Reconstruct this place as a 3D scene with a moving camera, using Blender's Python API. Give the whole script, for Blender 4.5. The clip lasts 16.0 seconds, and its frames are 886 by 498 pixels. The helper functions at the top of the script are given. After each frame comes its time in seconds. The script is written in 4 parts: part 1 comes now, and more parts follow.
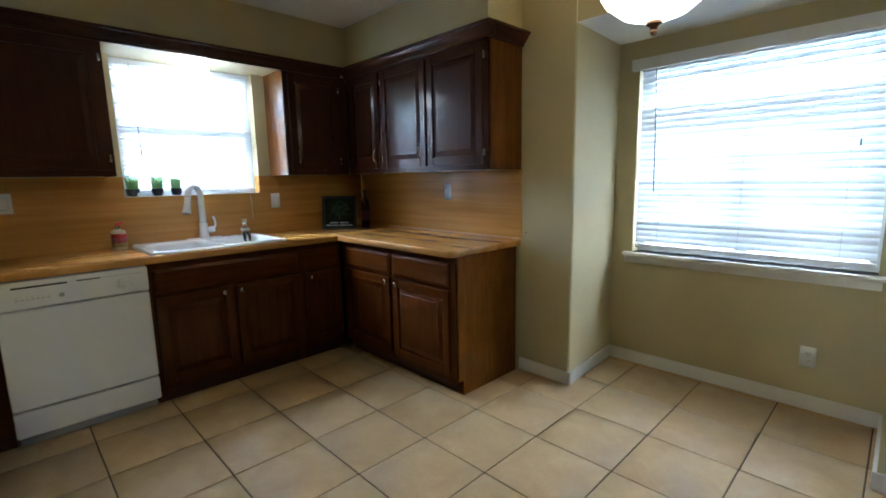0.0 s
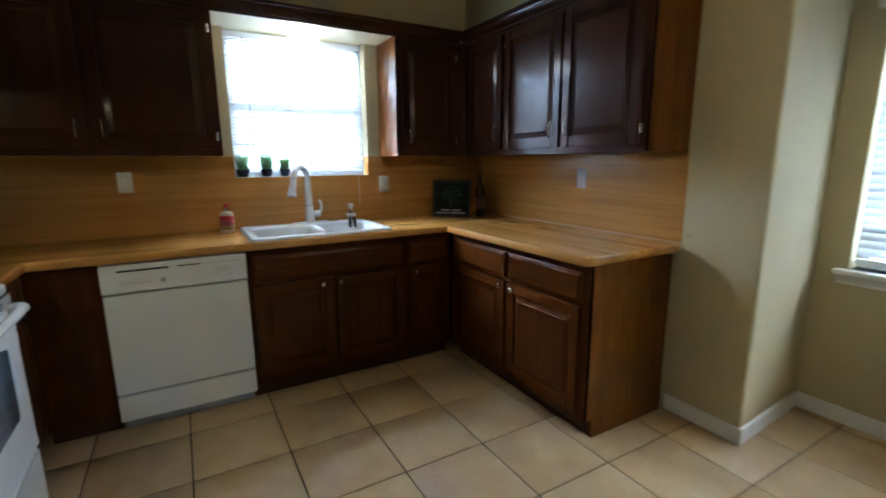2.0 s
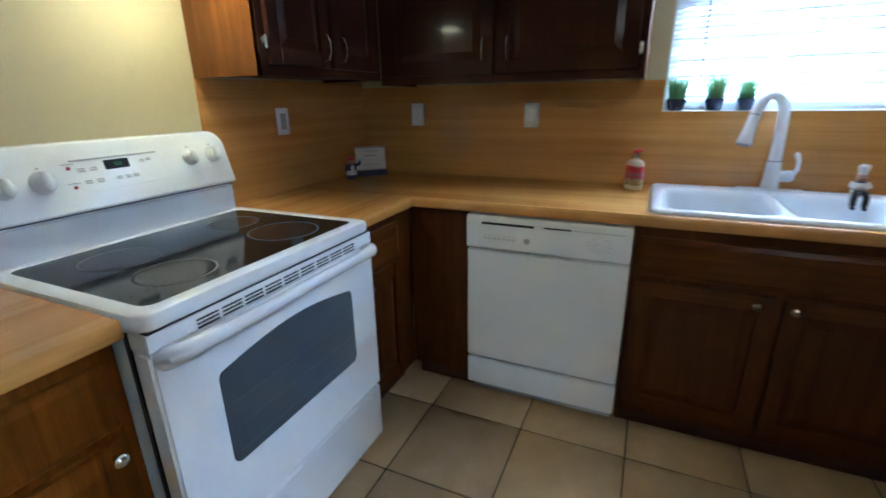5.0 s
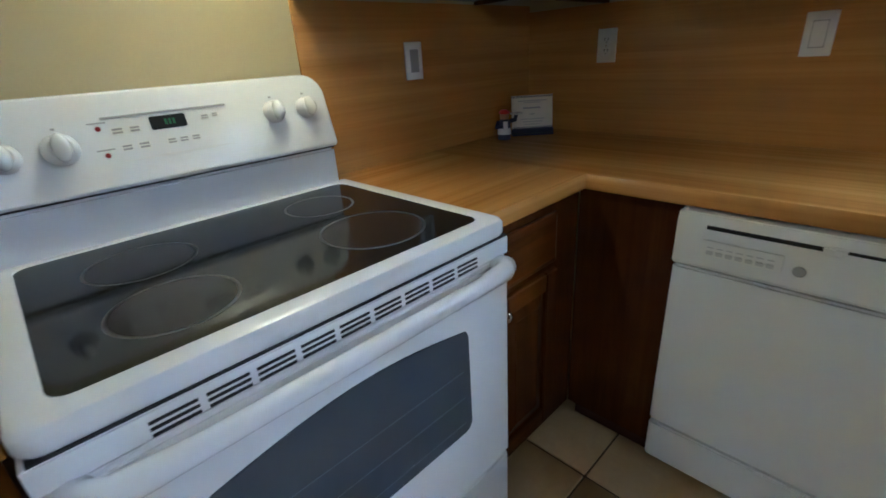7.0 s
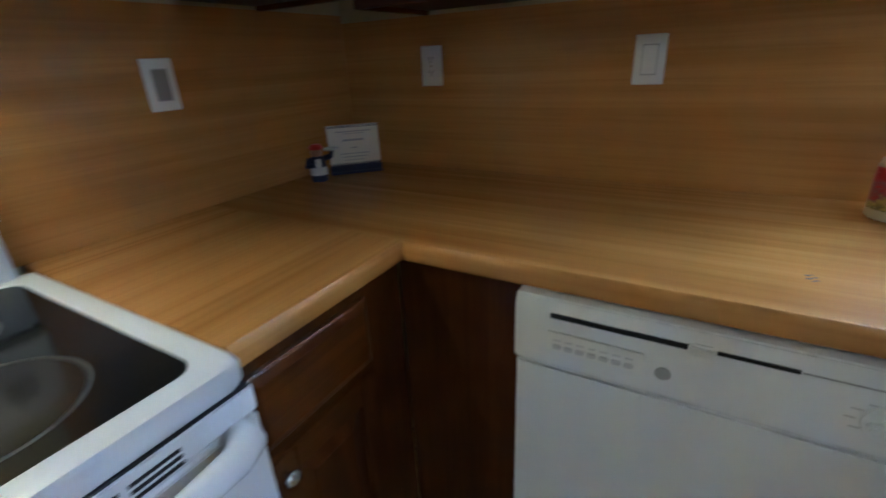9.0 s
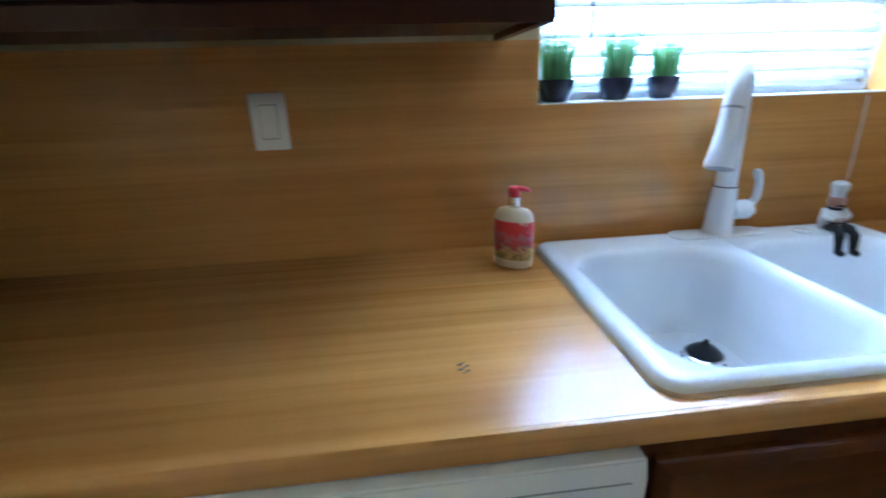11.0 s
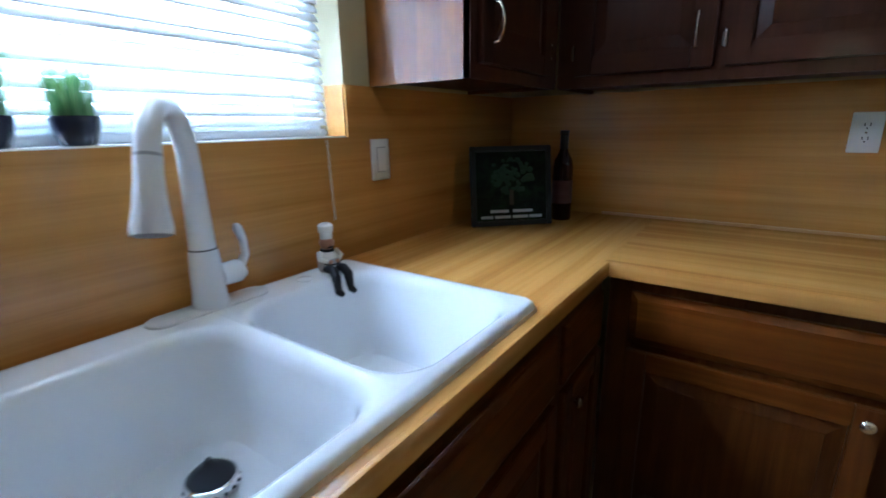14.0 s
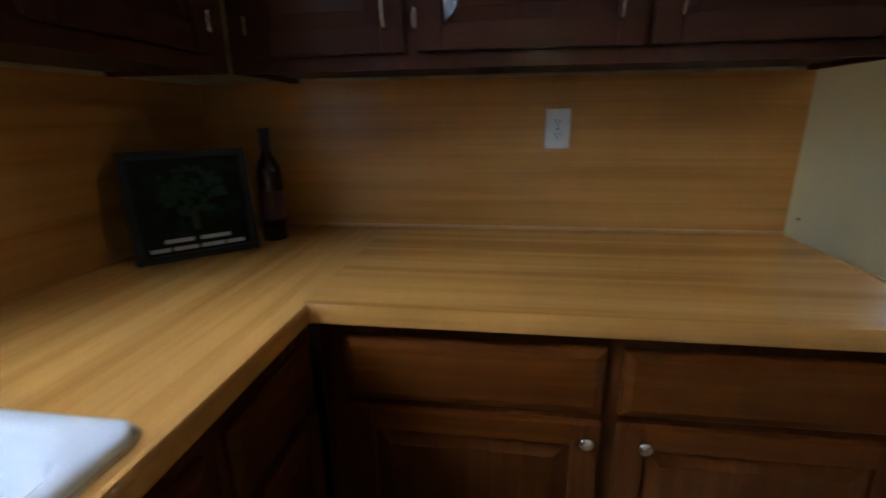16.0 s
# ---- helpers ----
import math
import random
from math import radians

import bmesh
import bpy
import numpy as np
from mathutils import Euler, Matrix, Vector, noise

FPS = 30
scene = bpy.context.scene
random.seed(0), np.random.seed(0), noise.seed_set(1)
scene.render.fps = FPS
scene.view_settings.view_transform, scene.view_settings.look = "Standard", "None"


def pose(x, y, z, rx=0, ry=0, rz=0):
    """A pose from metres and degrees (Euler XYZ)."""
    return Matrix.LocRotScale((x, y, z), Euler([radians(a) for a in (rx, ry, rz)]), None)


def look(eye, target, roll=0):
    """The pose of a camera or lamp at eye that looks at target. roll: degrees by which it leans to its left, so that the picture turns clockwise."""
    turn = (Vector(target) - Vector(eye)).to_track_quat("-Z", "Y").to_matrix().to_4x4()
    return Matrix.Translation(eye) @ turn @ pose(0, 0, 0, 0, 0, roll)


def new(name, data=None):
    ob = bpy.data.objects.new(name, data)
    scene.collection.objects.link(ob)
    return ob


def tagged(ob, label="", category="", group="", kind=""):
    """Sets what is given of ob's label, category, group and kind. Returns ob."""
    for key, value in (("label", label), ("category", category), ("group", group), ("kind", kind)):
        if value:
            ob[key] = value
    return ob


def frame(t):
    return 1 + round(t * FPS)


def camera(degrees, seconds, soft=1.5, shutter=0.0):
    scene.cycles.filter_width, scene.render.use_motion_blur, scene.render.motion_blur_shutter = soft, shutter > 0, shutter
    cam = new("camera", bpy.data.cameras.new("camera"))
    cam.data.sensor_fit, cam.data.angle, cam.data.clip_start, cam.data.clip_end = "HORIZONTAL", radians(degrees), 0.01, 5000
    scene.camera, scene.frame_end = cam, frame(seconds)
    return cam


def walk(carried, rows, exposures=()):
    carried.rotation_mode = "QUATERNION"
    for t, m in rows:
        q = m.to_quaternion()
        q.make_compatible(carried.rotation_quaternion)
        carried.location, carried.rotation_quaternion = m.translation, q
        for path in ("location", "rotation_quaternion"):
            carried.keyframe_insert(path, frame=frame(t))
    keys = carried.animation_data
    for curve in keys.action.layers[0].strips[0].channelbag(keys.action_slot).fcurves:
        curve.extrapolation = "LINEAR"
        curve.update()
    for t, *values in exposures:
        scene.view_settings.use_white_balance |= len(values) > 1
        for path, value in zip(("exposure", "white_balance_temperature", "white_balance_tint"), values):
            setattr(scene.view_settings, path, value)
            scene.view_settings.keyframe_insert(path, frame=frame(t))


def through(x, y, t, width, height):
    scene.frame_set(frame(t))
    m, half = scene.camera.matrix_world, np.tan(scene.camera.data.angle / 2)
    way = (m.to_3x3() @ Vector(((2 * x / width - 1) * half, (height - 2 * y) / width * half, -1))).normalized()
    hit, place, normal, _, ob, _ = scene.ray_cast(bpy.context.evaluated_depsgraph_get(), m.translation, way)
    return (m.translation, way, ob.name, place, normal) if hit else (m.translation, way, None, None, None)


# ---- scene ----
PATH = [
    (0, (0.972, -3.638, 1.327), (2.352, -2.223, 1.02), -1.1),
    (0.5, (0.981, -3.61, 1.321), (2.325, -2.16, 1.018), -1.1),
    (1, (1.02, -3.446, 1.315), (2.331, -1.97, 0.997), -0.7),
    (1.5, (1.116, -3.272, 1.306), (2.334, -1.722, 0.971), -0.2),
    (2, (1.266, -3.212, 1.34), (2.245, -1.511, 0.959), -0.4),
    (2.5, (1.490, -3.135, 1.327), (2.106, -1.272, 0.936), -1.2),
    (3, (1.624, -3.033, 1.319), (1.907, -1.095, 0.915), -1.3),
    (3.5, (1.524, -2.853, 1.308), (1.632, -0.904, 0.87), -0.3),
    (4, (1.417, -2.67, 1.31), (1.348, -0.735, 0.81), 0.5),
    (4.5, (1.507, -2.486, 1.313), (1.057, -0.621, 0.746), -0.2),
    (5, (1.547, -2.327, 1.315), (0.764, -0.598, 0.684), -1.0),
    (5.2, (1.534, -2.266, 1.283), (0.652, -0.583, 0.658), -2.0),
    (7.3, (1.205, -1.71, 1.245), (-0.139, -0.468, 0.439), -3.6),
    (7.5, (1.189, -1.677, 1.253), (-0.157, -0.437, 0.446), -3.5),
    (8, (1.179, -1.573, 1.26), (-0.147, -0.292, 0.486), -3.8),
    (8.2, (1.161, -1.527, 1.266), (-0.125, -0.205, 0.492), -3.9),
    (10.3, (1.152, -1.081, 1.249), (0.916, 0.781, 0.559), -1.7),
    (10.5, (1.188, -1.066, 1.251), (1.027, 0.811, 0.579), -2.0),
    (11, (1.248, -1.04, 1.303), (1.443, 0.824, 0.603), -1.8),
    (11.5, (1.301, -0.966, 1.302), (1.914, 0.816, 0.631), -0.6),
    (12, (1.359, -0.909, 1.294), (2.324, 0.727, 0.666), -0.3),
    (12.5, (1.391, -0.892, 1.295), (2.631, 0.563, 0.706), -0.2),
    (13, (1.401, -0.907, 1.29), (2.829, 0.388, 0.756), -0.7),
    (13.5, (1.455, -0.924, 1.289), (2.99, 0.249, 0.771), -0.9),
    (14, (1.6, -0.933, 1.271), (3.177, 0.179, 0.743), -1.0),
    (14.5, (1.747, -0.975, 1.276), (3.344, 0.09, 0.714), -1.3),
    (15, (1.833, -1.015, 1.266), (3.525, -0.095, 0.725), -1.6),
    (15.5, (1.91, -1.017, 1.264), (3.729, -0.383, 0.725), -1.3),
    (16, (1.999, -1.021, 1.273), (3.897, -0.747, 0.706), -0.8),
]
cam = camera(88.8, 16.0, soft=1.7, shutter=0.5)
walk(cam, [(t, look(eye, to, roll)) for t, eye, to, roll in PATH],
     exposures=[(0.0, 0.08, 5150, 8), (1.5, 0.08, 5050, 8), (2.5, 0.0, 5000, 8), (3.0, -0.15, 4850, 7), (3.5, 0.38, 4700, 6),
                (4.5, 0.5, 4500, 8), (5.2, 0.54, 4450, 9), (7.5, 0.2, 4650, 11), (8.2, 0.2, 4600, 12), (10.5, 0.48, 4150, 9),
                (11.0, 0.48, 4250, 8), (11.5, 0.4, 4250, 7), (12.0, 0.2, 4250, 6), (12.5, 0.18, 4300, 7), (13.5, 0.0, 4500, 8),
                (14.5, -0.15, 4750, 10), (15.5, -0.38, 4800, 11), (16.0, -0.5, 5050, 12)])

# ---- light ----
world = bpy.data.worlds.new("sky")
scene.world = world
world.use_nodes = True
sky = world.node_tree.nodes.new("ShaderNodeTexSky")
sky.sky_type, sky.sun_disc, sky.sun_elevation, sky.sun_rotation = "NISHITA", False, radians(50), radians(200)
world.node_tree.links.new(sky.outputs[0], world.node_tree.nodes["Background"].inputs[0])
world.node_tree.nodes["Background"].inputs[1].default_value = 0.1

SKY_NORTH, SKY_EAST = 78.0, 32.0       # brightness of the daylight behind the two blinds
HOOD_LAMP, SINK_LAMP, BOWL_LAMP = 30.0, 24.0, 5.5


# ---- materials ----
def srgb(r, g, b):
    return tuple(((c / 255 + 0.055) / 1.055) ** 2.4 if c > 10 else c / 255 / 12.92 for c in (r, g, b))


class Mat:
    """A node material with short helpers for its nodes."""

    def __init__(self, name, rough=0.5, metal=0.0, spec=0.5, coat=0.0, coat_rough=0.1):
        self.m = bpy.data.materials.new(name)
        self.m.use_nodes = True
        self.t = self.m.node_tree
        self.p = self.t.nodes["Principled BSDF"]
        self.p.inputs["Roughness"].default_value = rough
        self.p.inputs["Metallic"].default_value = metal
        self.p.inputs["Specular IOR Level"].default_value = spec
        self.p.inputs["Coat Weight"].default_value = coat
        self.p.inputs["Coat Roughness"].default_value = coat_rough

    def node(self, kind, **inputs):
        n = self.t.nodes.new("ShaderNode" + kind)
        for k, v in inputs.items():
            n.inputs[k.replace("_", " ")].default_value = v
        return n

    def link(self, a, b):
        self.t.links.new(a, b)

    def coords(self, scale=(1, 1, 1), shift=False):
        tc, mp = self.node("TexCoord"), self.node("Mapping")
        mp.inputs["Scale"].default_value = scale
        self.link(tc.outputs["Object"], mp.inputs["Vector"])
        if shift:
            oi = self.node("ObjectInfo")
            mul = self.node("VectorMath")
            mul.operation = "SCALE"
            mul.inputs[0].default_value = (37.0, 19.0, 53.0)
            self.link(oi.outputs["Random"], mul.inputs["Scale"])
            self.link(mul.outputs[0], mp.inputs["Location"])
        return mp.outputs["Vector"]

    def noise(self, vec, scale, detail=4.0, rough=0.55, distort=0.0):
        n = self.node("TexNoise", Scale=scale, Detail=detail, Roughness=rough, Distortion=distort)
        self.link(vec, n.inputs["Vector"])
        return n.outputs["Fac"]

    def ramp(self, fac, stops):
        n = self.node("ValToRGB")
        el = n.color_ramp.elements
        while len(el) < len(stops):
            el.new(0.5)
        for e, (pos, col) in zip(el, stops):
            e.position, e.color = pos, (*col, 1)
        self.link(fac, n.inputs["Fac"])
        return n.outputs["Color"]

    def mix(self, fac, a, b, mode="MIX"):
        n = self.node("Mix")
        n.data_type, n.blend_type = "RGBA", mode
        for sock, v in ((n.inputs[0], fac), (n.inputs[6], a), (n.inputs[7], b)):
            if isinstance(v, (int, float)):
                sock.default_value = v
            elif isinstance(v, tuple):
                sock.default_value = (*v, 1)
            else:
                self.link(v, sock)
        return n.outputs[2]

    def color(self, c):
        if isinstance(c, tuple):
            self.p.inputs["Base Color"].default_value = (*c, 1)
        else:
            self.link(c, self.p.inputs["Base Color"])
        return self

    def rough(self, fac, lo, hi):
        n = self.node("MapRange")
        n.inputs["To Min"].default_value, n.inputs["To Max"].default_value = lo, hi
        self.link(fac, n.inputs["Value"])
        self.link(n.outputs[0], self.p.inputs["Roughness"])
        return self

    def bump(self, fac, strength, distance=0.001):
        n = self.node("Bump", Strength=strength, Distance=distance)
        self.link(fac, n.inputs["Height"])
        self.link(n.outputs[0], self.p.inputs["Normal"])
        return self


def plain(name, col, rough=0.5, metal=0.0, wear=0.06, **kw):
    """A plain surface with slight unevenness of tone and gloss."""
    m = Mat(name, rough, metal, **kw)
    v = m.coords()
    big = m.noise(v, 3.0, 3.0)
    dark = tuple(c * (1 - wear * 2) for c in col)
    m.color(m.ramp(big, [(0.3, dark), (0.7, col)]))
    m.rough(m.noise(v, 24.0, 3.0), max(0.02, rough - 0.06), rough + 0.08)
    return m.m


def glow(name, col, strength):
    m = bpy.data.materials.new(name)
    m.use_nodes = True
    p = m.node_tree.nodes["Principled BSDF"]
    p.inputs["Base Color"].default_value = (*col, 1)
    p.inputs["Emission Color"].default_value = (*col, 1)
    p.inputs["Emission Strength"].default_value = strength
    p.inputs["Roughness"].default_value = 0.3
    return m


def wood_laminate(name, along):
    """Honey-coloured laminate with long streaks running along one axis."""
    m = Mat(name, 0.3, spec=0.5)
    s = [21.0, 21.0, 21.0]
    s["xyz".index(along)] = 0.32
    v = m.coords(tuple(s))
    f = [85.0, 85.0, 85.0]
    f["xyz".index(along)] = 1.3
    v2 = m.coords(tuple(f))
    streak = m.noise(v, 1.0, 3.0, 0.5)
    fine = m.noise(v2, 1.0, 2.0, 0.5)
    base = m.ramp(streak, [(0.30, LAM_DARK), (0.5, LAM_MID), (0.68, LAM_LIGHT)])
    col = m.mix(0.4, base, m.ramp(fine, [(0.25, LAM_DARK), (0.5, LAM_MID), (0.75, LAM_LIGHT)]))
    w = [9.0, 9.0, 9.0]
    w["xyz".index(along)] = 0.45
    wide = m.noise(m.coords(tuple(w)), 1.0, 2.0, 0.45, 0.15)
    col = m.mix(1.0, col, m.ramp(wide, [(0.33, (0.80, 0.77, 0.72)), (0.43, (0.96, 0.95, 0.94)), (0.62, (1, 1, 1)), (0.72, (1.0, 1.0, 1.0))]), "MULTIPLY")
    h = [95.0, 95.0, 95.0]
    h["xyz".index(along)] = 3.0
    hair = m.noise(m.coords(tuple(h)), 1.0, 4.0, 0.65, 0.4)
    m.color(m.mix(1.0, col, m.ramp(hair, [(0.30, (0.90, 0.88, 0.85)), (0.50, (1, 1, 1))]), "MULTIPLY"))
    m.rough(m.noise(m.coords((3, 3, 3)), 1.0, 3.0), 0.19, 0.30)
    return m.m


def cabinet_wood(name, along, tones=None, gloss=0.03, coat=0.0):
    """Dark red-brown stained wood under glossy varnish."""
    m = Mat(name, 0.42 if tones else 0.30, spec=gloss if tones else 0.10, coat=coat if tones else 0.20, coat_rough=0.24 if coat else 0.11)
    lo, mid, hi = tones or (WOOD_DARK, WOOD_MID, WOOD_LIGHT)
    s = [30.0, 30.0, 30.0]
    s["xyz".index(along)] = 1.6
    v = m.coords(tuple(s), shift=True)
    grain = m.noise(v, 1.0, 6.0, 0.65, 0.8)
    blot = m.noise(m.coords((1, 1, 1), shift=True), 4.5, 3.0, 0.6, 0.6)
    col = m.ramp(grain, [(0.25, lo), (0.5, mid), (0.75, hi)])
    m.color(m.mix(m.ramp(blot, [(0.38, (0, 0, 0)), (0.72, (0.65, 0.65, 0.65))]), col, lo))
    return m.m


LAM_DARK, LAM_MID, LAM_LIGHT = (0.37, 0.163, 0.028), (0.455, 0.218, 0.043), (0.53, 0.272, 0.064)
WOOD_DARK, WOOD_MID, WOOD_LIGHT = (0.035, 0.0130, 0.0080), (0.051, 0.0180, 0.0095), (0.068, 0.0230, 0.0110)
VEN_DARK, VEN_MID, VEN_LIGHT = (0.060, 0.0160, 0.0006), (0.109, 0.0330, 0.0009), (0.155, 0.051, 0.0013)


def wall_paint(name, col):
    m = Mat(name, 0.6, spec=0.3)
    v = m.coords()
    m.color(m.ramp(m.noise(v, 1.7, 3.0), [(0.3, tuple(c * 0.92 for c in col)), (0.7, col)]))
    m.rough(m.noise(v, 9.0), 0.5, 0.68)
    m.bump(m.noise(v, 160.0, 3.0), 0.25, 0.0012)
    return m.m


def tile_stone():
    m = Mat("ceramic_tile", 0.4, spec=0.4)
    v = m.coords(shift=True)
    cloud = m.noise(v, 5.0, 5.0, 0.6, 0.5)
    speck = m.noise(v, 55.0, 4.0, 0.7)
    c = m.ramp(cloud, [(0.25, (0.37, 0.243, 0.108)), (0.5, (0.445, 0.310, 0.150)), (0.75, (0.51, 0.372, 0.196))])
    c = m.mix(m.ramp(speck, [(0.42, (0.35, 0.35, 0.35)), (0.62, (0, 0, 0))]), c, (0.40, 0.27, 0.14))
    oi = m.node("ObjectInfo")
    tone = m.ramp(oi.outputs["Random"], [(0.0, (0.95, 0.94, 0.93)), (1.0, (1, 1, 1))])
    m.color(m.mix(1.0, c, tone, "MULTIPLY"))
    m.rough(m.noise(v, 11.0, 4.0), 0.40, 0.58)
    m.bump(m.noise(v, 26.0, 4.0), 0.12, 0.001)
    return m.m


def translucent(name, col, through):
    m = bpy.data.materials.new(name)
    m.use_nodes = True
    t = m.node_tree
    p = t.nodes["Principled BSDF"]
    p.inputs["Base Color"].default_value = (*col, 1)
    p.inputs["Roughness"].default_value = 0.45
    tr, mx = t.nodes.new("ShaderNodeBsdfTranslucent"), t.nodes.new("ShaderNodeMixShader")
    tr.inputs["Color"].default_value = (*col, 1)
    mx.inputs["Fac"].default_value = through
    t.links.new(p.outputs[0], mx.inputs[1])
    t.links.new(tr.outputs[0], mx.inputs[2])
    t.links.new(mx.outputs[0], t.nodes["Material Output"].inputs["Surface"])
    return m


def glass_clear(name, col=(1, 1, 1), rough=0.0):
    m = Mat(name, rough)
    m.color(col)
    m.p.inputs["Transmission Weight"].default_value = 1.0
    m.p.inputs["IOR"].default_value = 1.45
    return m.m


LAM_X, LAM_Y = wood_laminate("laminate_east_west", "x"), wood_laminate("laminate_north_south", "y")
WOOD_V, WOOD_H = cabinet_wood("cabinet_wood_upright", "z"), cabinet_wood("cabinet_wood_level", "x")
DRAWER = cabinet_wood("drawer_wood", "x", ((0.044, 0.0112, 0.0011), (0.078, 0.0208, 0.0018), (0.113, 0.032, 0.0026)), 0.03, 0.25)
VENEER = cabinet_wood("side_veneer", "z", (VEN_DARK, VEN_MID, VEN_LIGHT), 0.05, 0.55)
PAINT = wall_paint("khaki_wall_paint", (0.48, 0.412, 0.235))
CEIL = wall_paint("white_ceiling_paint", (0.78, 0.77, 0.74))
TRIM = plain("white_trim_paint", (0.78, 0.77, 0.73), 0.35)
TILE = tile_stone()
GROUT = plain("dark_brown_grout", (0.085, 0.055, 0.032), 0.85, wear=0.15)
ENAMEL = plain("white_enamel", (0.80, 0.81, 0.82), 0.16, wear=0.02)
PLASTIC = plain("white_plastic", (0.78, 0.78, 0.76), 0.35, wear=0.02)
SINK = plain("white_sink_enamel", (0.83, 0.84, 0.85), 0.12, wear=0.02)
FAUCET = plain("white_faucet_coating", (0.80, 0.80, 0.80), 0.22, wear=0.02)
CHROME = plain("chrome", (0.75, 0.75, 0.76), 0.14, 1.0, wear=0.04)
NICKEL = plain("satin_nickel", (0.62, 0.58, 0.52), 0.25, 1.0, wear=0.05)
BRONZE = plain("dark_bronze", (0.16, 0.09, 0.055), 0.32, 1.0, wear=0.1)
BLACK = plain("black_plastic", (0.012, 0.012, 0.013), 0.45, wear=0.1, spec=0.3)
RUBBER = plain("dark_grey_rubber", (0.03, 0.03, 0.03), 0.7, wear=0.1)
HOBGLASS = plain("black_ceramic_glass", (0.010, 0.011, 0.012), 0.07, wear=0.1, spec=0.28)
HOBRING = plain("grey_printed_ring", (0.20, 0.20, 0.20), 0.3, wear=0.05)
OVENGLASS = plain("smoked_oven_glass", (0.055, 0.064, 0.075), 0.1, wear=0.1)
OVENDARK = plain("grey_oven_rack", (0.20, 0.22, 0.24), 0.35, 0.5)
GREYPRINT = plain("grey_printing", (0.38, 0.38, 0.39), 0.5)
WIDESLAT = translucent("white_wide_slat", (0.82, 0.86, 0.90), 0.03)
SLAT = translucent("white_blind_slat", (0.84, 0.86, 0.88), 0.022)
VINYL = plain("white_window_vinyl", (0.76, 0.78, 0.80), 0.4)
PANE = glass_clear("window_glass")
DAY_N = glow("bright_daylight_north", (0.83, 0.915, 1.0), SKY_NORTH)
DAY_E = glow("bright_daylight_east", (0.86, 0.94, 1.0), SKY_EAST)
HOOD_GLOW = glow("hood_bulb", (1.0, 0.80, 0.38), HOOD_LAMP)
DRUM_GLOW = glow("frosted_lamp_shade", (1.0, 0.96, 0.86), SINK_LAMP)
BOWL_GLOW = glow("alabaster_bowl", (1.0, 0.86, 0.58), BOWL_LAMP)
DEEPRED = plain("dull_red_lens", (0.30, 0.02, 0.02), 0.3)
LIGHTPRINT = plain("pale_grey_printing", (0.55, 0.55, 0.56), 0.5)
RED = plain("red_plastic", (0.62, 0.03, 0.025), 0.35)
CREAM = plain("cream_plastic", (0.70, 0.62, 0.47), 0.3)
PAPER = plain("cream_paper", (0.76, 0.72, 0.62), 0.7)
NAVY = plain("navy_print", (0.03, 0.035, 0.08), 0.6)
SKIN = plain("painted_flesh_tone", (0.45, 0.23, 0.14), 0.4)
WHITEGLAZE = plain("white_glaze", (0.72, 0.70, 0.66), 0.25)
POT = plain("dark_blue_glazed_pot", (0.018, 0.020, 0.035), 0.22, wear=0.1)
SOIL = plain("dark_soil", (0.03, 0.02, 0.012), 0.9)
BOTTLE = plain("dark_wine_glass", (0.018, 0.006, 0.008), 0.12)


def blade_green():
    m = Mat("grass_blade", 0.5)
    g = m.node("NewGeometry")
    col = m.ramp(g.outputs["Random Per Island"], [(0.0, (0.07, 0.18, 0.055)), (0.6, (0.17, 0.32, 0.10)), (1.0, (0.32, 0.45, 0.17))])
    m.color(col)
    tr, mx = m.node("BsdfTranslucent"), m.node("MixShader", Fac=0.3)
    m.link(col, tr.inputs["Color"])
    m.link(m.p.outputs[0], mx.inputs[1])
    m.link(tr.outputs[0], mx.inputs[2])
    m.link(mx.outputs[0], m.t.nodes["Material Output"].inputs["Surface"])
    return m.m


GRASS = blade_green()


def soap_label():
    m = Mat("flowered_label", 0.35)
    v = m.coords((1, 1, 1))
    sep, lift = m.node("SeparateXYZ"), m.node("MapRange")
    m.link(v, sep.inputs[0])
    m.link(sep.outputs["Z"], lift.inputs["Value"])
    for k, q in (("From Min", 0.020), ("From Max", 0.115), ("To Min", -0.20), ("To Max", 0.52)):
        lift.inputs[k].default_value = q
    both = m.node("Math")
    both.operation = "MULTIPLY_ADD"
    both.inputs[1].default_value = 0.75
    m.link(m.noise(v, 55.0, 3.0, 0.6, 1.0), both.inputs[0])
    m.link(lift.outputs[0], both.inputs[2])
    n = both.outputs[0]
    m.color(m.ramp(n, [(0.14, (0.60, 0.52, 0.36)), (0.22, (0.15, 0.13, 0.03)), (0.30, (0.55, 0.42, 0.12)), (0.40, (0.24, 0.12, 0.17)), (0.48, (0.42, 0.03, 0.04)), (0.58, (0.30, 0.17, 0.22)), (0.66, (0.52, 0.03, 0.04)), (0.90, (0.48, 0.025, 0.035)), (0.96, (0.62, 0.5, 0.38))]))
    return m.m


FLOWERS = soap_label()


def tree_picture():
    m = Mat("dark_tree_picture", 0.4, spec=0.08)
    n = m.noise(m.coords(), 22.0, 4.0, 0.6, 0.6)
    m.color(m.ramp(n, [(0.40, (0.005, 0.006, 0.006)), (0.55, (0.007, 0.013, 0.008)), (0.75, (0.010, 0.025, 0.012))]))
    return m.m


PICTURE = tree_picture()


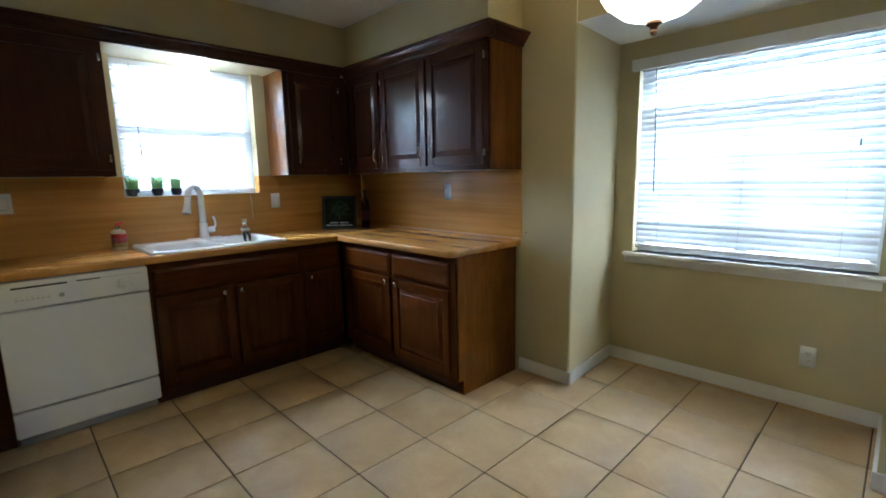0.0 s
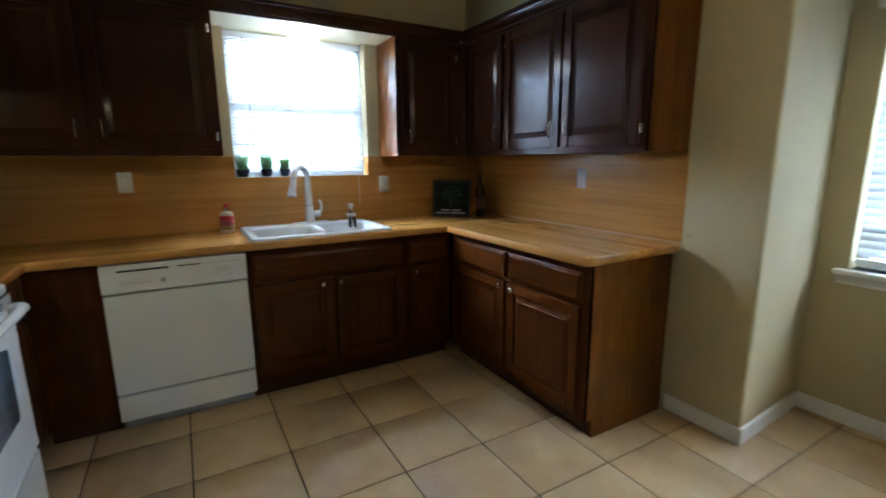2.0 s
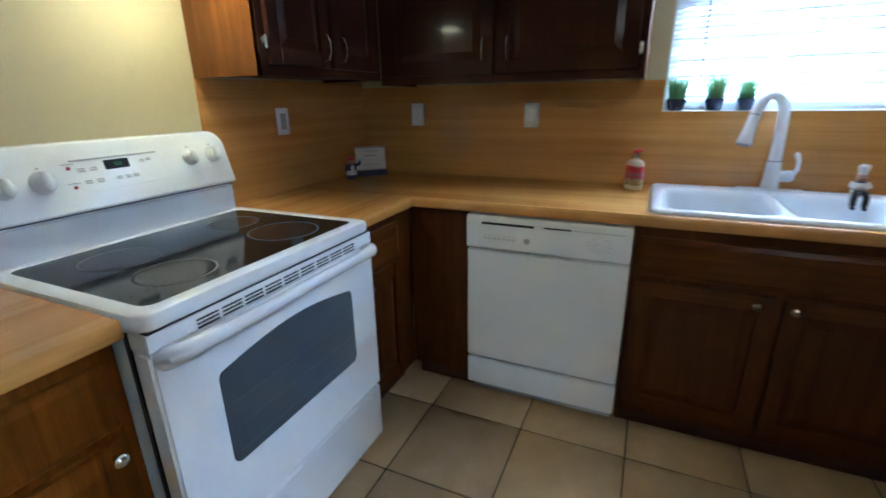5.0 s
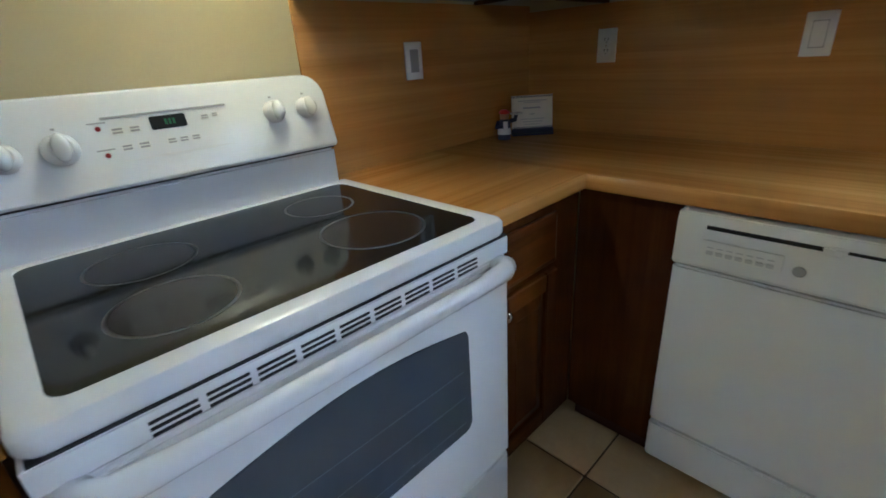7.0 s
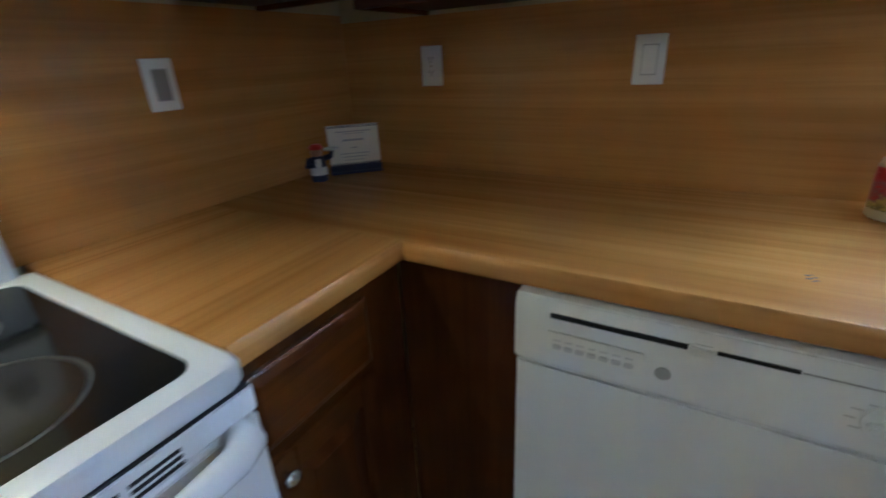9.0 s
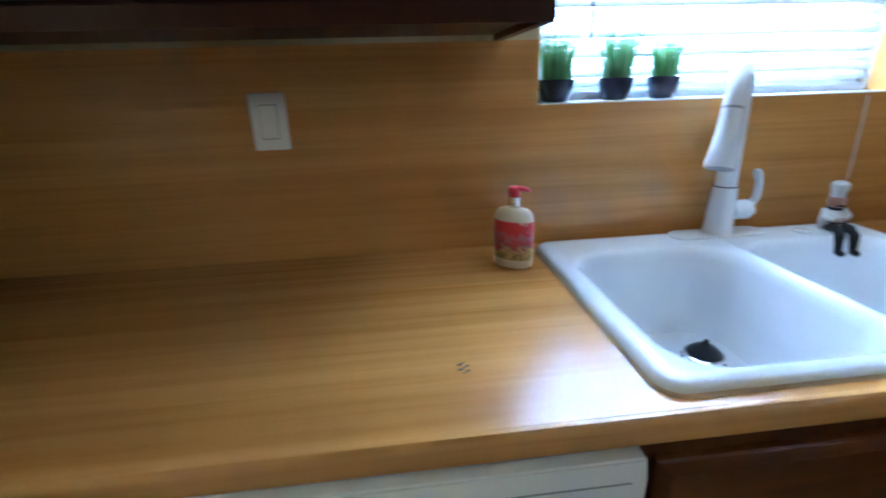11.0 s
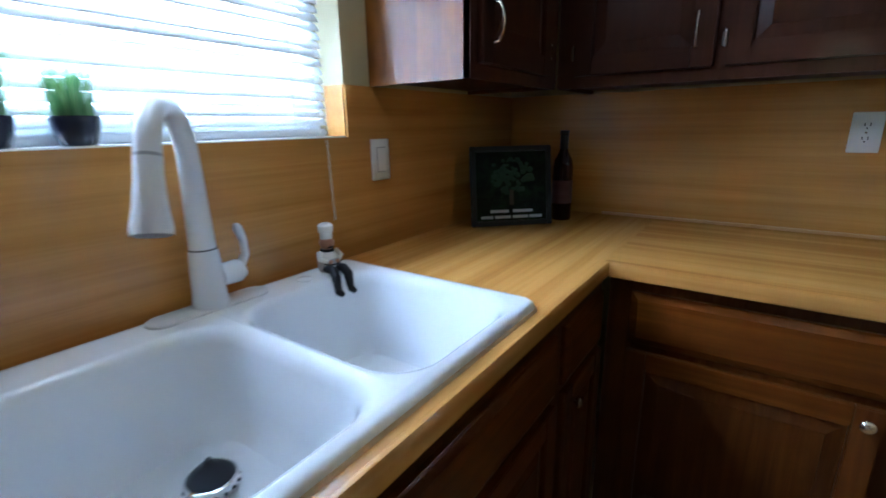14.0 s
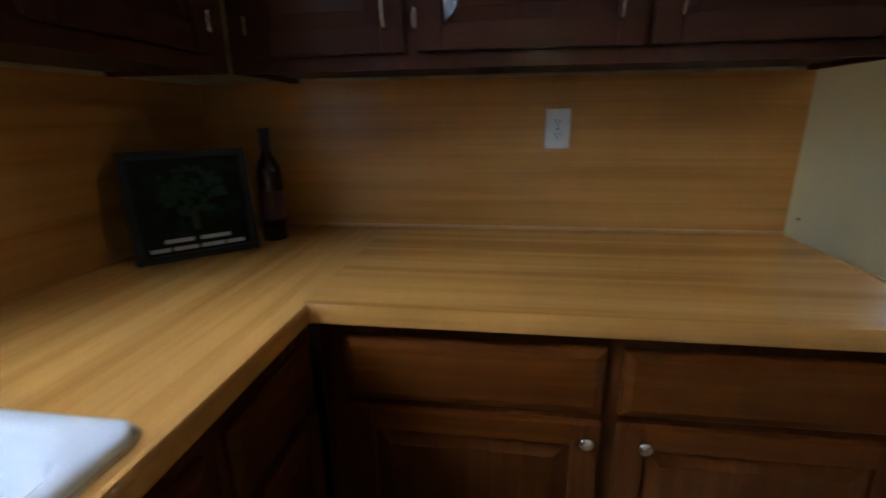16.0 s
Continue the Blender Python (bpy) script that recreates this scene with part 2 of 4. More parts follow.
# ---- mesh helpers ----
def mesh_of(name, bm, mats, smooth=True):
    me = bpy.data.meshes.new(name)
    bmesh.ops.recalc_face_normals(bm, faces=bm.faces)
    bm.to_mesh(me)
    bm.free()
    for m in mats if isinstance(mats, (list, tuple)) else [mats]:
        me.materials.append(m)
    if smooth:
        me.shade_smooth()
        me.set_sharp_from_angle(angle=radians(38))
    return me


def thing(name, at, label, category, group="", turn=0.0):
    ob = new(name)
    ob.empty_display_size = 0.05
    ob.matrix_basis = pose(*at, 0, 0, turn)
    return tagged(ob, label, category, group)


def part(name, bm, mat, parent, label="", at=None, smooth=True):
    ob = new(name, mesh_of(name, bm, mat, smooth))
    ob.parent = parent
    if at is not None:
        ob.matrix_basis = at
    if label:
        tagged(ob, label)
    return ob


def shared(name, me, parent, at):
    ob = new(name, me)
    ob.parent = parent
    ob.matrix_basis = at
    return ob


def structure(name, bm, mat, label="", category="", smooth=False):
    return tagged(new(name, mesh_of(name, bm, mat, smooth)), label, category, kind="structure")


def boxes(*list_of, bevel=0.0, seg=2, slot=0):
    """One bmesh of boxes, each given by two corners, with eased edges."""
    out = bmesh.new()
    for a, b in list_of:
        vs = [out.verts.new((x, y, z)) for x in (a[0], b[0]) for y in (a[1], b[1]) for z in (a[2], b[2])]
        fs = [out.faces.new([vs[i] for i in q]) for q in ((0, 1, 3, 2), (4, 6, 7, 5), (0, 4, 5, 1), (2, 3, 7, 6), (0, 2, 6, 4), (1, 5, 7, 3))]
        for f in fs:
            f.material_index = slot
    bmesh.ops.recalc_face_normals(out, faces=out.faces)
    if bevel:
        bmesh.ops.bevel(out, geom=out.edges[:], offset=bevel, segments=seg, affect="EDGES", clamp_overlap=True)
    return out


def add(bm, other, m=None):
    """Joins other into bm."""
    me = bpy.data.meshes.new("tmp")
    if m is not None:
        other.transform(m)
    other.to_mesh(me)
    other.free()
    bm.from_mesh(me)
    bpy.data.meshes.remove(me)
    return bm


def lathe(profile, n=32, slots=None):
    bm = bmesh.new()
    rings = [[bm.verts.new((r * math.cos(2 * math.pi * i / n), r * math.sin(2 * math.pi * i / n), z)) for i in range(n)] for r, z in profile]
    for k in range(len(rings) - 1):
        for i in range(n):
            f = bm.faces.new((rings[k][i], rings[k][(i + 1) % n], rings[k + 1][(i + 1) % n], rings[k + 1][i]))
            if slots:
                f.material_index = slots[k]
    for ring, k in ((rings[0], 0), (rings[-1], -1)):
        if profile[k][0] > 1e-5:
            f = bm.faces.new(ring)
            if slots:
                f.material_index = slots[k]
    bmesh.ops.remove_doubles(bm, verts=bm.verts, dist=1e-5)
    return bm


def tube(pts, r, n=14, cap=True):
    """A round tube along points; r is a radius or one for each point."""
    bm = bmesh.new()
    pts = [Vector(p) for p in pts]
    rs = r if isinstance(r, (list, tuple)) else [r] * len(pts)
    rings, side = [], None
    for i, p in enumerate(pts):
        d = (pts[min(i + 1, len(pts) - 1)] - pts[max(i - 1, 0)]).normalized()
        if side is None:
            side = d.cross(Vector((0, 0, 1)) if abs(d.z) < 0.9 else Vector((1, 0, 0))).normalized()
        side = (side - d * side.dot(d)).normalized()
        up = d.cross(side)
        rings.append([bm.verts.new(p + rs[i] * (math.cos(a) * side + math.sin(a) * up)) for a in (2 * math.pi * k / n for k in range(n))])
    for a, b in zip(rings, rings[1:]):
        for k in range(n):
            bm.faces.new((a[k], a[(k + 1) % n], b[(k + 1) % n], b[k]))
    if cap:
        bm.faces.new(rings[0])
        bm.faces.new(rings[-1])
    return bm


def ball(c, r, squash=(1, 1, 1), slot=0, seg=14):
    bm = bmesh.new()
    bmesh.ops.create_uvsphere(bm, u_segments=seg, v_segments=seg // 2 + 2, radius=r)
    bmesh.ops.scale(bm, vec=squash, verts=bm.verts)
    bmesh.ops.translate(bm, vec=c, verts=bm.verts)
    for f in bm.faces:
        f.material_index = slot
    return bm


def slotted(bm, slot):
    for f in bm.faces:
        f.material_index = slot
    return bm


def rrect(x0, x1, y0, y1, radii, n=7):
    """A rounded rectangle's corners in turn: (x0,y0) (x1,y0) (x1,y1) (x0,y1)."""
    out = []
    for (cx, cy, sx, sy, a0), r in zip(((x0, y0, 1, 1, 180), (x1, y0, -1, 1, 270), (x1, y1, -1, -1, 0), (x0, y1, 1, -1, 90)), radii):
        for k in range(n + 1):
            a = radians(a0 + 90 * k / n)
            out.append((cx + sx * r + r * math.cos(a), cy + sy * r + r * math.sin(a)))
    return out


def loft(loops, cap_first=False, cap_last=True):
    bm = bmesh.new()
    rings = [[bm.verts.new(p) for p in lp] for lp in loops]
    n = len(rings[0])
    for a, b in zip(rings, rings[1:]):
        for k in range(n):
            bm.faces.new((a[k], a[(k + 1) % n], b[(k + 1) % n], b[k]))
    if cap_first:
        bm.faces.new(rings[0])
    if cap_last:
        bm.faces.new(rings[-1])
    bmesh.ops.remove_doubles(bm, verts=bm.verts, dist=1e-5)
    bmesh.ops.dissolve_degenerate(bm, dist=1e-6, edges=bm.edges)
    return bm


def extruded(outline, axis, a, b, bevel=0.0):
    """A prism: outline in the plane across the axis ('x', 'y' or 'z'), from a to b along it."""
    bm = bmesh.new()

    def at(u, v, w):
        return {"x": (w, u, v), "y": (u, w, v), "z": (u, v, w)}[axis]
    r0 = [bm.verts.new(at(u, v, a)) for u, v in outline]
    r1 = [bm.verts.new(at(u, v, b)) for u, v in outline]
    n = len(outline)
    for k in range(n):
        bm.faces.new((r0[k], r0[(k + 1) % n], r1[(k + 1) % n], r1[k]))
    bm.faces.new(r0)
    bm.faces.new(r1)
    bmesh.ops.recalc_face_normals(bm, faces=bm.faces)
    if bevel:
        bmesh.ops.bevel(bm, geom=bm.edges[:], offset=bevel, segments=2, affect="EDGES", clamp_overlap=True)
    return bm


# ---- the room ----
R, ALC, NOOK_N, NOOK_S, SOUTH = 3.456, 4.10, -2.185, -3.66, -6.3
COLUMN = -2.225                                     # foot of the slightly splayed return wall
TOP, NOOK_TOP, SOFFIT = 2.535, 2.195, 2.15
WX0, WX1, WZ0 = 1.580, 2.482, 1.244                # window over the sink
EY0, EY1, EZ0, EZ1 = -3.575, -2.325, 0.80, 2.040    # window of the nook
CT = 0.914                                          # worktop
UP0 = 1.378                                         # underside of the wall cabinets

structure("floor", boxes(((-0.2, SOUTH - 0.2, -0.2), (4.3, 0.2, -0.005))), GROUT, "dark brown grout bed under the floor tiles", "floor")
structure("wall_north", boxes(((-0.2, 0, -0.1), (WX0, 0.2, TOP)), ((WX1, 0, -0.1), (R + 0.2, 0.2, TOP)), ((WX0, 0, -0.1), (WX1, 0.2, WZ0)), ((WX0, 0, SOFFIT), (WX1, 0.2, TOP))), PAINT, "unseen khaki wall added to close the room with a window opening over the sink", "wall")
structure("wall_west", boxes(((-0.2, SOUTH - 0.2, -0.1), (0, 0, TOP))), PAINT, "unseen khaki wall added to close the room behind the stove", "wall")
structure("wall_east", boxes(((R, -2.0, -0.1), (R + 0.2, 0, TOP))), PAINT, "unseen khaki wall added to close the room beside the cabinets", "wall")
structure("wall_nook_north", extruded([(R, -2.0)] + [(R + 0.016 - 0.016 * math.cos(radians(15 * k)), COLUMN + 0.016 - 0.016 * math.sin(radians(15 * k))) for k in range(7)] + [(ALC, NOOK_N), (ALC, -2.0)], "z", -0.1, TOP), PAINT, "khaki painted return wall of the window nook", "wall", smooth=True)
structure("wall_nook_east", loft([[(x, *p) for p in ((NOOK_S - 0.2, -0.1), (-2.0, -0.1), (-2.0, TOP), (NOOK_S - 0.2, TOP))] if outer else [(x, *p) for p in ((EY0, EZ0), (EY1, EZ0), (EY1, EZ1), (EY0, EZ1))] for x, outer in ((ALC, 1), (ALC + 0.2, 1), (ALC + 0.2, 0), (ALC, 0), (ALC, 1))], cap_last=False), PAINT, "unseen khaki wall added to close the room with a wide window opening", "wall")
structure("wall_nook_south", boxes(((R, NOOK_S - 0.2, -0.1), (ALC, NOOK_S, TOP))), PAINT, "khaki painted return wall of the window nook", "wall")
# unseen walls added to close the room; SOUTH far back dims bounced light
structure("wall_east_south", boxes(((R, SOUTH - 0.2, -0.1), (R + 0.2, NOOK_S - 0.2, TOP))), PAINT, "unseen khaki wall added to close the room", "wall")
structure("wall_south", boxes(((0, SOUTH - 0.2, -0.1), (R, SOUTH, TOP))), PAINT, "unseen khaki wall added to close the room", "wall")
structure("ceiling", boxes(((-0.2, SOUTH - 0.2, TOP), (4.3, 0.2, TOP + 0.1)), ((R + 0.003, NOOK_S, NOOK_TOP), (ALC, NOOK_N, TOP))), CEIL, "plain white ceiling", "ceiling")
structure("wall_nook_header", boxes(((R, NOOK_S, NOOK_TOP + 0.002), (R + 0.003, COLUMN - 0.001, TOP))), PAINT, "khaki painted header over the nook", "wall")
structure("soffit", boxes(((0, -0.33, SOFFIT), (R, 0, TOP)), ((3.12, -1.845, SOFFIT), (R, -0.33, TOP)), ((0, -1.85, SOFFIT), (0.33, -0.33, TOP))), PAINT, "khaki painted soffit over the wall cabinets", "soffit")


def crown(name, axis, a, b, face, out):
    """A stained crown strip along the soffit; out: the way it stands out from its face."""
    prof = [(0, 2.137), (0.012, 2.137), (0.014, 2.152), (0.028, 2.164), (0.044, 2.182), (0.048, 2.196), (0.062, 2.202), (0.062, 2.216), (0, 2.216)]
    bm = extruded([(face + out * u, z) for u, z in prof], axis, a, b)
    return structure(name, bm, WOOD_H if axis == "x" else WOOD_Y, "dark stained wooden crown moulding along the soffit", "moulding", smooth=True)


WOOD_Y = cabinet_wood("cabinet_wood_southward", "y")
crown("crown_north", "x", 0.388, 3.062, -0.33, -1)
crown("crown_east", "y", -1.903, -0.33, 3.12, -1)
crown("crown_east_end", "x", 3.12, R - 0.001, -1.845, -1)
crown("crown_west", "y", -1.85, -0.33, 0.33, 1)


def baseboard(name, a, b):
    bm = boxes((a, b), bevel=0.004)
    structure(name, bm, TRIM, "white painted wooden baseboard", "baseboard", smooth=True)


baseboard("baseboard_east", (R - 0.014, COLUMN - 0.014, 0), (R, -1.84, 0.085))
structure("baseboard_nook_north", extruded([(R, COLUMN - 0.014), (ALC - 0.014, NOOK_N - 0.015), (ALC - 0.014, NOOK_N), (R + 0.01, COLUMN + 0.01), (R, COLUMN + 0.01)], "z", 0, 0.085, bevel=0.003), TRIM, "white painted wooden baseboard", "baseboard", smooth=True)
baseboard("baseboard_nook_east", (ALC - 0.014, NOOK_S + 0.014, 0), (ALC, NOOK_N, 0.085))
baseboard("baseboard_nook_south", (R - 0.014, NOOK_S, 0), (ALC, NOOK_S + 0.014, 0.085))
# these two boards edge the unseen closing walls
baseboard("baseboard_east_south", (R - 0.014, SOUTH, 0), (R, NOOK_S, 0.085))
baseboard("baseboard_south", (0, SOUTH, 0), (R - 0.014, SOUTH + 0.014, 0.085))
baseboard("baseboard_west", (0, SOUTH + 0.014, 0), (0.014, -2.45, 0.085))

P = 0.006
for nm, a, b in (("backsplash_north", (0, -P, CT), (WX0, 0, UP0)), ("backsplash_under_window", (WX0, -P, CT), (WX1, 0, WZ0)), ("backsplash_north_east", (WX1, -P, CT), (R - P, 0, UP0)), ("backsplash_reveal", (WX1 - 0.004, 0, WZ0), (WX1, 0.07, UP0))):
    structure(nm, boxes((a, b)), LAM_X, "honey-coloured wood laminate backsplash round the sink window", "backsplash")
structure("backsplash_east", boxes(((R - P, -1.85, CT), (R, 0, UP0 + 0.002))), LAM_Y, "honey-coloured wood laminate backsplash", "backsplash")
structure("backsplash_west", boxes(((0, -1.09, CT), (P, -P, 1.402))), LAM_Y, "honey-coloured wood laminate backsplash beside the stove", "backsplash")
structure("trim_splash_east", boxes(((R - P - 0.008, -1.85, CT), (R - P, -0.42, CT + 0.011)), bevel=0.002), plain("pale_laminate_edge", (0.42, 0.22, 0.07), 0.4), "pale laminate strip where backsplash meets worktop", "trim", smooth=True)


# ---- windows and blinds ----
def window(name, label, w, h, mullion):
    """A vinyl sash window in local x (width) and z, the room on the -y side."""
    win = tagged(thing(name, (0, 0, 0), label, "window"), kind="structure")
    f = 0.045
    part("window_frame", boxes(((0, 0.10, 0), (f, 0.17, h)), ((w - f, 0.10, 0), (w, 0.17, h)), ((f, 0.10, 0), (w - f, 0.17, f)), ((f, 0.10, h - f), (w - f, 0.17, h)), bevel=0.003), VINYL, win)
    mid = h * 0.5
    part("meeting_rail", boxes(((f, 0.095, mid - 0.022), (w - f, 0.15, mid + 0.022)), bevel=0.003), VINYL, win)
    if mullion:
        part("mullion", boxes(((w * 0.5 - 0.035, 0.105, f), (w * 0.5 + 0.035, 0.15, mid - 0.022)), bevel=0.003), VINYL, win)
    for z0, z1 in ((f, mid - 0.022), (mid + 0.022, h - f)):
        p = part("pane", boxes(((f, 0.13, z0), (w - f, 0.134, z1))), PANE, win, smooth=False)
        p.visible_shadow = False
    return win


def blind(label, w, h, pitch, width, tilt, at, turn, wand_x, wand_len, latch, slat):
    """A slatted blind hanging in local x and z; z = 0 at its foot, slats centred on y = 0."""
    bl = thing("window_blind", at, label, "blind", turn=turn)
    part("headrail", boxes(((0, -0.02, h - 0.035), (w, 0.02, h)), bevel=0.003), VINYL, bl)
    part("bottom_rail", boxes(((0.002, -width * 0.42, 0.0), (w - 0.002, width * 0.42, 0.010 + pitch * 0.4)), bevel=0.004), VINYL, bl)
    bm = bmesh.new()
    rows = []
    for k in range(5):
        u = k / 4 - 0.5
        rows.append([bm.verts.new((x, u * width, 0.10 * width * (1 - 4 * u * u))) for x in (0.003, w - 0.003)])
    for a, b in zip(rows, rows[1:]):
        bm.faces.new((a[0], a[1], b[1], b[0]))
    bmesh.ops.solidify(bm, geom=bm.faces[:], thickness=0.0012)
    me = mesh_of("slat", bm, slat)
    z = 0.010 + pitch * 1.3
    while z < h - 0.04:
        shared("slat", me, bl, pose(0, 0, z, tilt, 0, 0))
        z += pitch
    for x in (0.12 * w, 0.5 * w, 0.88 * w):
        part("ladder_cord", boxes(((x - 0.001, -width * 0.45, 0.01), (x + 0.001, -width * 0.45 + 0.001, h - 0.03))), VINYL, bl, smooth=False)
    part("tilt_wand", tube([(wand_x, -width * 0.5 - 0.012, h - 0.03), (wand_x + 0.012, -width * 0.5 - 0.015, h - 0.03 - wand_len * 0.5), (wand_x + 0.02, -width * 0.5 - 0.016, h - 0.03 - wand_len)], 0.0035, 8), GREYWAND, bl, "grey tilt wand")
    part("tassel", lathe([(0.002, 0.02), (0.004, 0.015), (0.005, -0.015), (0.001, -0.02)], 10), GREYWAND, bl, at=pose(latch[0], -width * 0.5 - 0.006, latch[1]))
    return bl


GREYWAND = plain("grey_clear_plastic", (0.22, 0.24, 0.26), 0.3)
window("window_1", "white vinyl sash window over the sink", WX1 - WX0, SOFFIT - WZ0, False).matrix_basis = pose(WX0, 0.0, WZ0)
window("window_2", "wide white vinyl window in the nook", EY1 - EY0, EZ1 - EZ0, True).matrix_basis = pose(ALC, EY1, EZ0, 0, 0, -90)
sink_blind = blind("white slatted mini blind lowered over the sink window", WX1 - WX0 - 0.012, SOFFIT - WZ0 - 0.008, 0.0215, 0.025, 56, (WX0 + 0.006, 0.075, WZ0 + 0.004), 0, 0.11, 0.74, (0.745, 0.40), SLAT)
blind("wide white faux-wood blind lowered over the nook window", EY1 - EY0 - 0.02, EZ1 - EZ0 - 0.04, 0.039, 0.046, 61, (ALC + 0.026, EY1 - 0.01, EZ0 + 0.03), -90, 0.10, 0.79, (1.115, 0.64), WIDESLAT)
structure("window_sill_north", boxes(((WX0, -0.004, WZ0 - 0.006), (WX1 - 0.004, 0.098, WZ0 + 0.003)), bevel=0.002), TRIM, "narrow white sill under the sink window", "sill", smooth=True)
structure("window_sill_nook", boxes(((ALC - 0.055, EY0 - 0.035, EZ0 - 0.022), (ALC + 0.098, EY1 + 0.05, EZ0)), bevel=0.005), TRIM, "white painted sill of the nook window", "sill", smooth=True)
structure("trim_nook_apron", extruded([(ALC, EZ0 - 0.075), (ALC - 0.014, EZ0 - 0.075), (ALC - 0.018, EZ0 - 0.055), (ALC - 0.032, EZ0 - 0.038), (ALC - 0.036, EZ0 - 0.023), (ALC, EZ0 - 0.023)], "y", EY0 - 0.02, EY1 + 0.04), TRIM, "white moulded apron under the nook sill", "trim", smooth=True)
valance = thing("blind_valance", (ALC, 0, EZ1), "white painted valance board above the nook blind", "valance")
part("board", boxes(((-0.05, EY0 - 0.03, -0.04), (-0.009, EY1 + 0.035, 0.03)), bevel=0.003), TRIM, valance)
structure("backdrop_north", boxes(((0.7, 0.80, 0.5), (3.4, 0.81, 3.9))), DAY_N, "bright overexposed daylight outside the window", "backdrop")
structure("backdrop_east", boxes(((4.95, -4.8, -0.2), (4.96, -1.2, 3.9))), DAY_E, "bright overexposed daylight outside the window", "backdrop")
for dx in (0.0, 0.0045):
    part("pull_cord", tube([(0.815 + dx, -0.055, 0.86), (0.815 + dx, -0.062, 0.0), (0.815 + dx, -0.085, -0.012), (0.817 + dx, -0.090, -0.215)], 0.0007, 6), TRIM, sink_blind, "thin white pull cord")


# ---- cabinets ----
def hardware(kind, ob, x, z):
    if kind == "knob":
        part("knob", lathe([(0.006, 0.0), (0.006, 0.010), (0.010, 0.014), (0.0145, 0.019), (0.0145, 0.023), (0.010, 0.028), (0.0, 0.030)], 18), NICKEL, ob, "satin nickel knob", at=pose(x, -0.020, z, 90))
    elif kind == "pull":
        pts = [(0, -0.019, -0.045), (0, -0.036, -0.042), (0, -0.046, -0.022), (0, -0.049, 0.0), (0, -0.046, 0.022), (0, -0.036, 0.042), (0, -0.019, 0.045)]
        part("handle", tube(pts, [0.0055, 0.0045, 0.0038, 0.0035, 0.0038, 0.0045, 0.0055], 10), NICKEL, ob, "arched satin nickel pull", at=pose(x, 0, z))


def cab_door(cab, x0, x1, z0, z1, kind="", hx=0.0, hz=0.0, hinge=None, wood=None):
    """An overlay door with stiles, rails and a raised panel."""
    f = 0.055
    up, level = wood or (WOOD_V, WOOD_H)
    door = part("door", boxes(((x0 + 0.002, -0.007, z0 + 0.002), (x1 - 0.002, -0.002, z1 - 0.002))), up, cab, smooth=False)
    for u in (x0, x1 - f):
        part("stile", boxes(((u, -0.020, z0), (u + f, -0.0025, z1)), bevel=0.003), up, door)
    for v in (z0, z1 - f):
        part("rail", boxes(((x0 + f, -0.0195, v), (x1 - f, -0.0025, v + f)), bevel=0.0025), level, door)
    a, b, c, d = x0 + f, x1 - f, z0 + f, z1 - f
    loops = [[(u, y, v) for u, v in ((a + o, c + o), (b - o, c + o), (b - o, d - o), (a + o, d - o))] for o, y in ((-0.002, -0.006), (0.0, -0.008), (0.006, -0.0085), (0.034, -0.016), (0.036, -0.0175))]
    part("panel", loft(loops), up, door, smooth=False)
    hardware(kind, door, hx, hz)
    for z in hinge[1:] if hinge else ():
        part("hinge", add(tube([(hinge[0], -0.013, z - 0.022), (hinge[0], -0.013, z + 0.022)], 0.0045, 10), boxes(((hinge[0] - 0.009, -0.006, z - 0.018), (hinge[0] + 0.009, -0.0035, z + 0.018)))), NICKEL, door, "small satin nickel hinge")
    return door


def cab_drawer(cab, x0, x1, z0, z1):
    loops = [[(u, y, v) for u, v in ((x0 + o, z0 + o), (x1 - o, z0 + o), (x1 - o, z1 - o), (x0 + o, z1 - o))] for o, y in ((0, -0.002), (0, -0.011), (0.004, -0.014), (0.016, -0.0185), (0.020, -0.020))]
    return part("drawer_front", loft(loops, cap_first=True), DRAWER, cab, smooth=False)


BASE_V = cabinet_wood("base_cabinet_wood", "z", ((0.038, 0.0105, 0.0020), (0.064, 0.0178, 0.0028), (0.094, 0.027, 0.0040)), 0.03, 0.25)


def carcass(cab, w, d, z0, z1, top=False, ends=(True, True)):
    """Sides, floor, back and face frame; front at y = 0."""
    t = 0.018
    side = [(0, z0), (d, z0), (d, z1), (0, z1)] if z0 > 0.5 else [(TOE, 0.0), (d, 0.0), (d, z1), (0, z1), (0, 0.095), (TOE, 0.095)]
    for u in (0, w - t):
        part("side_panel", extruded(side, "x", u, u + t), VENEER, cab, smooth=False)
    if z0 < 0.5:
        part("toe_board", boxes(((t, TOE + 0.002, 0), (w - t, TOE + 0.014, 0.095))), WOOD_H, cab, smooth=False)
    zb = z0 + (0.09 if z0 < 0.5 else 0.012)
    part("bottom_panel", boxes(((t, 0.002, zb), (w - t, d, zb + 0.016))), WOOD_H, cab, smooth=False)
    part("back_panel", boxes(((t, d - 0.008, zb + 0.016), (w - t, d - 0.001, z1))), WOOD_V, cab, smooth=False)
    if top:
        part("top_panel", boxes(((t, 0.002, z1 - t), (w - t, d - 0.008, z1))), WOOD_H, cab, smooth=False)


def face(cab, w, z0, z1, bars, rails, wood=None):
    """Face frame: upright bars (x0, x1) and rails (z0, z1), 1 mm behind the side panels' edge."""
    part("face_frame", boxes(*[((a, -0.0015, z0), (b, 0.018, z1)) for a, b in bars], *[((0.0, -0.001, a), (w, 0.017, b)) for a, b in rails]), wood or WOOD_V, cab, smooth=False)


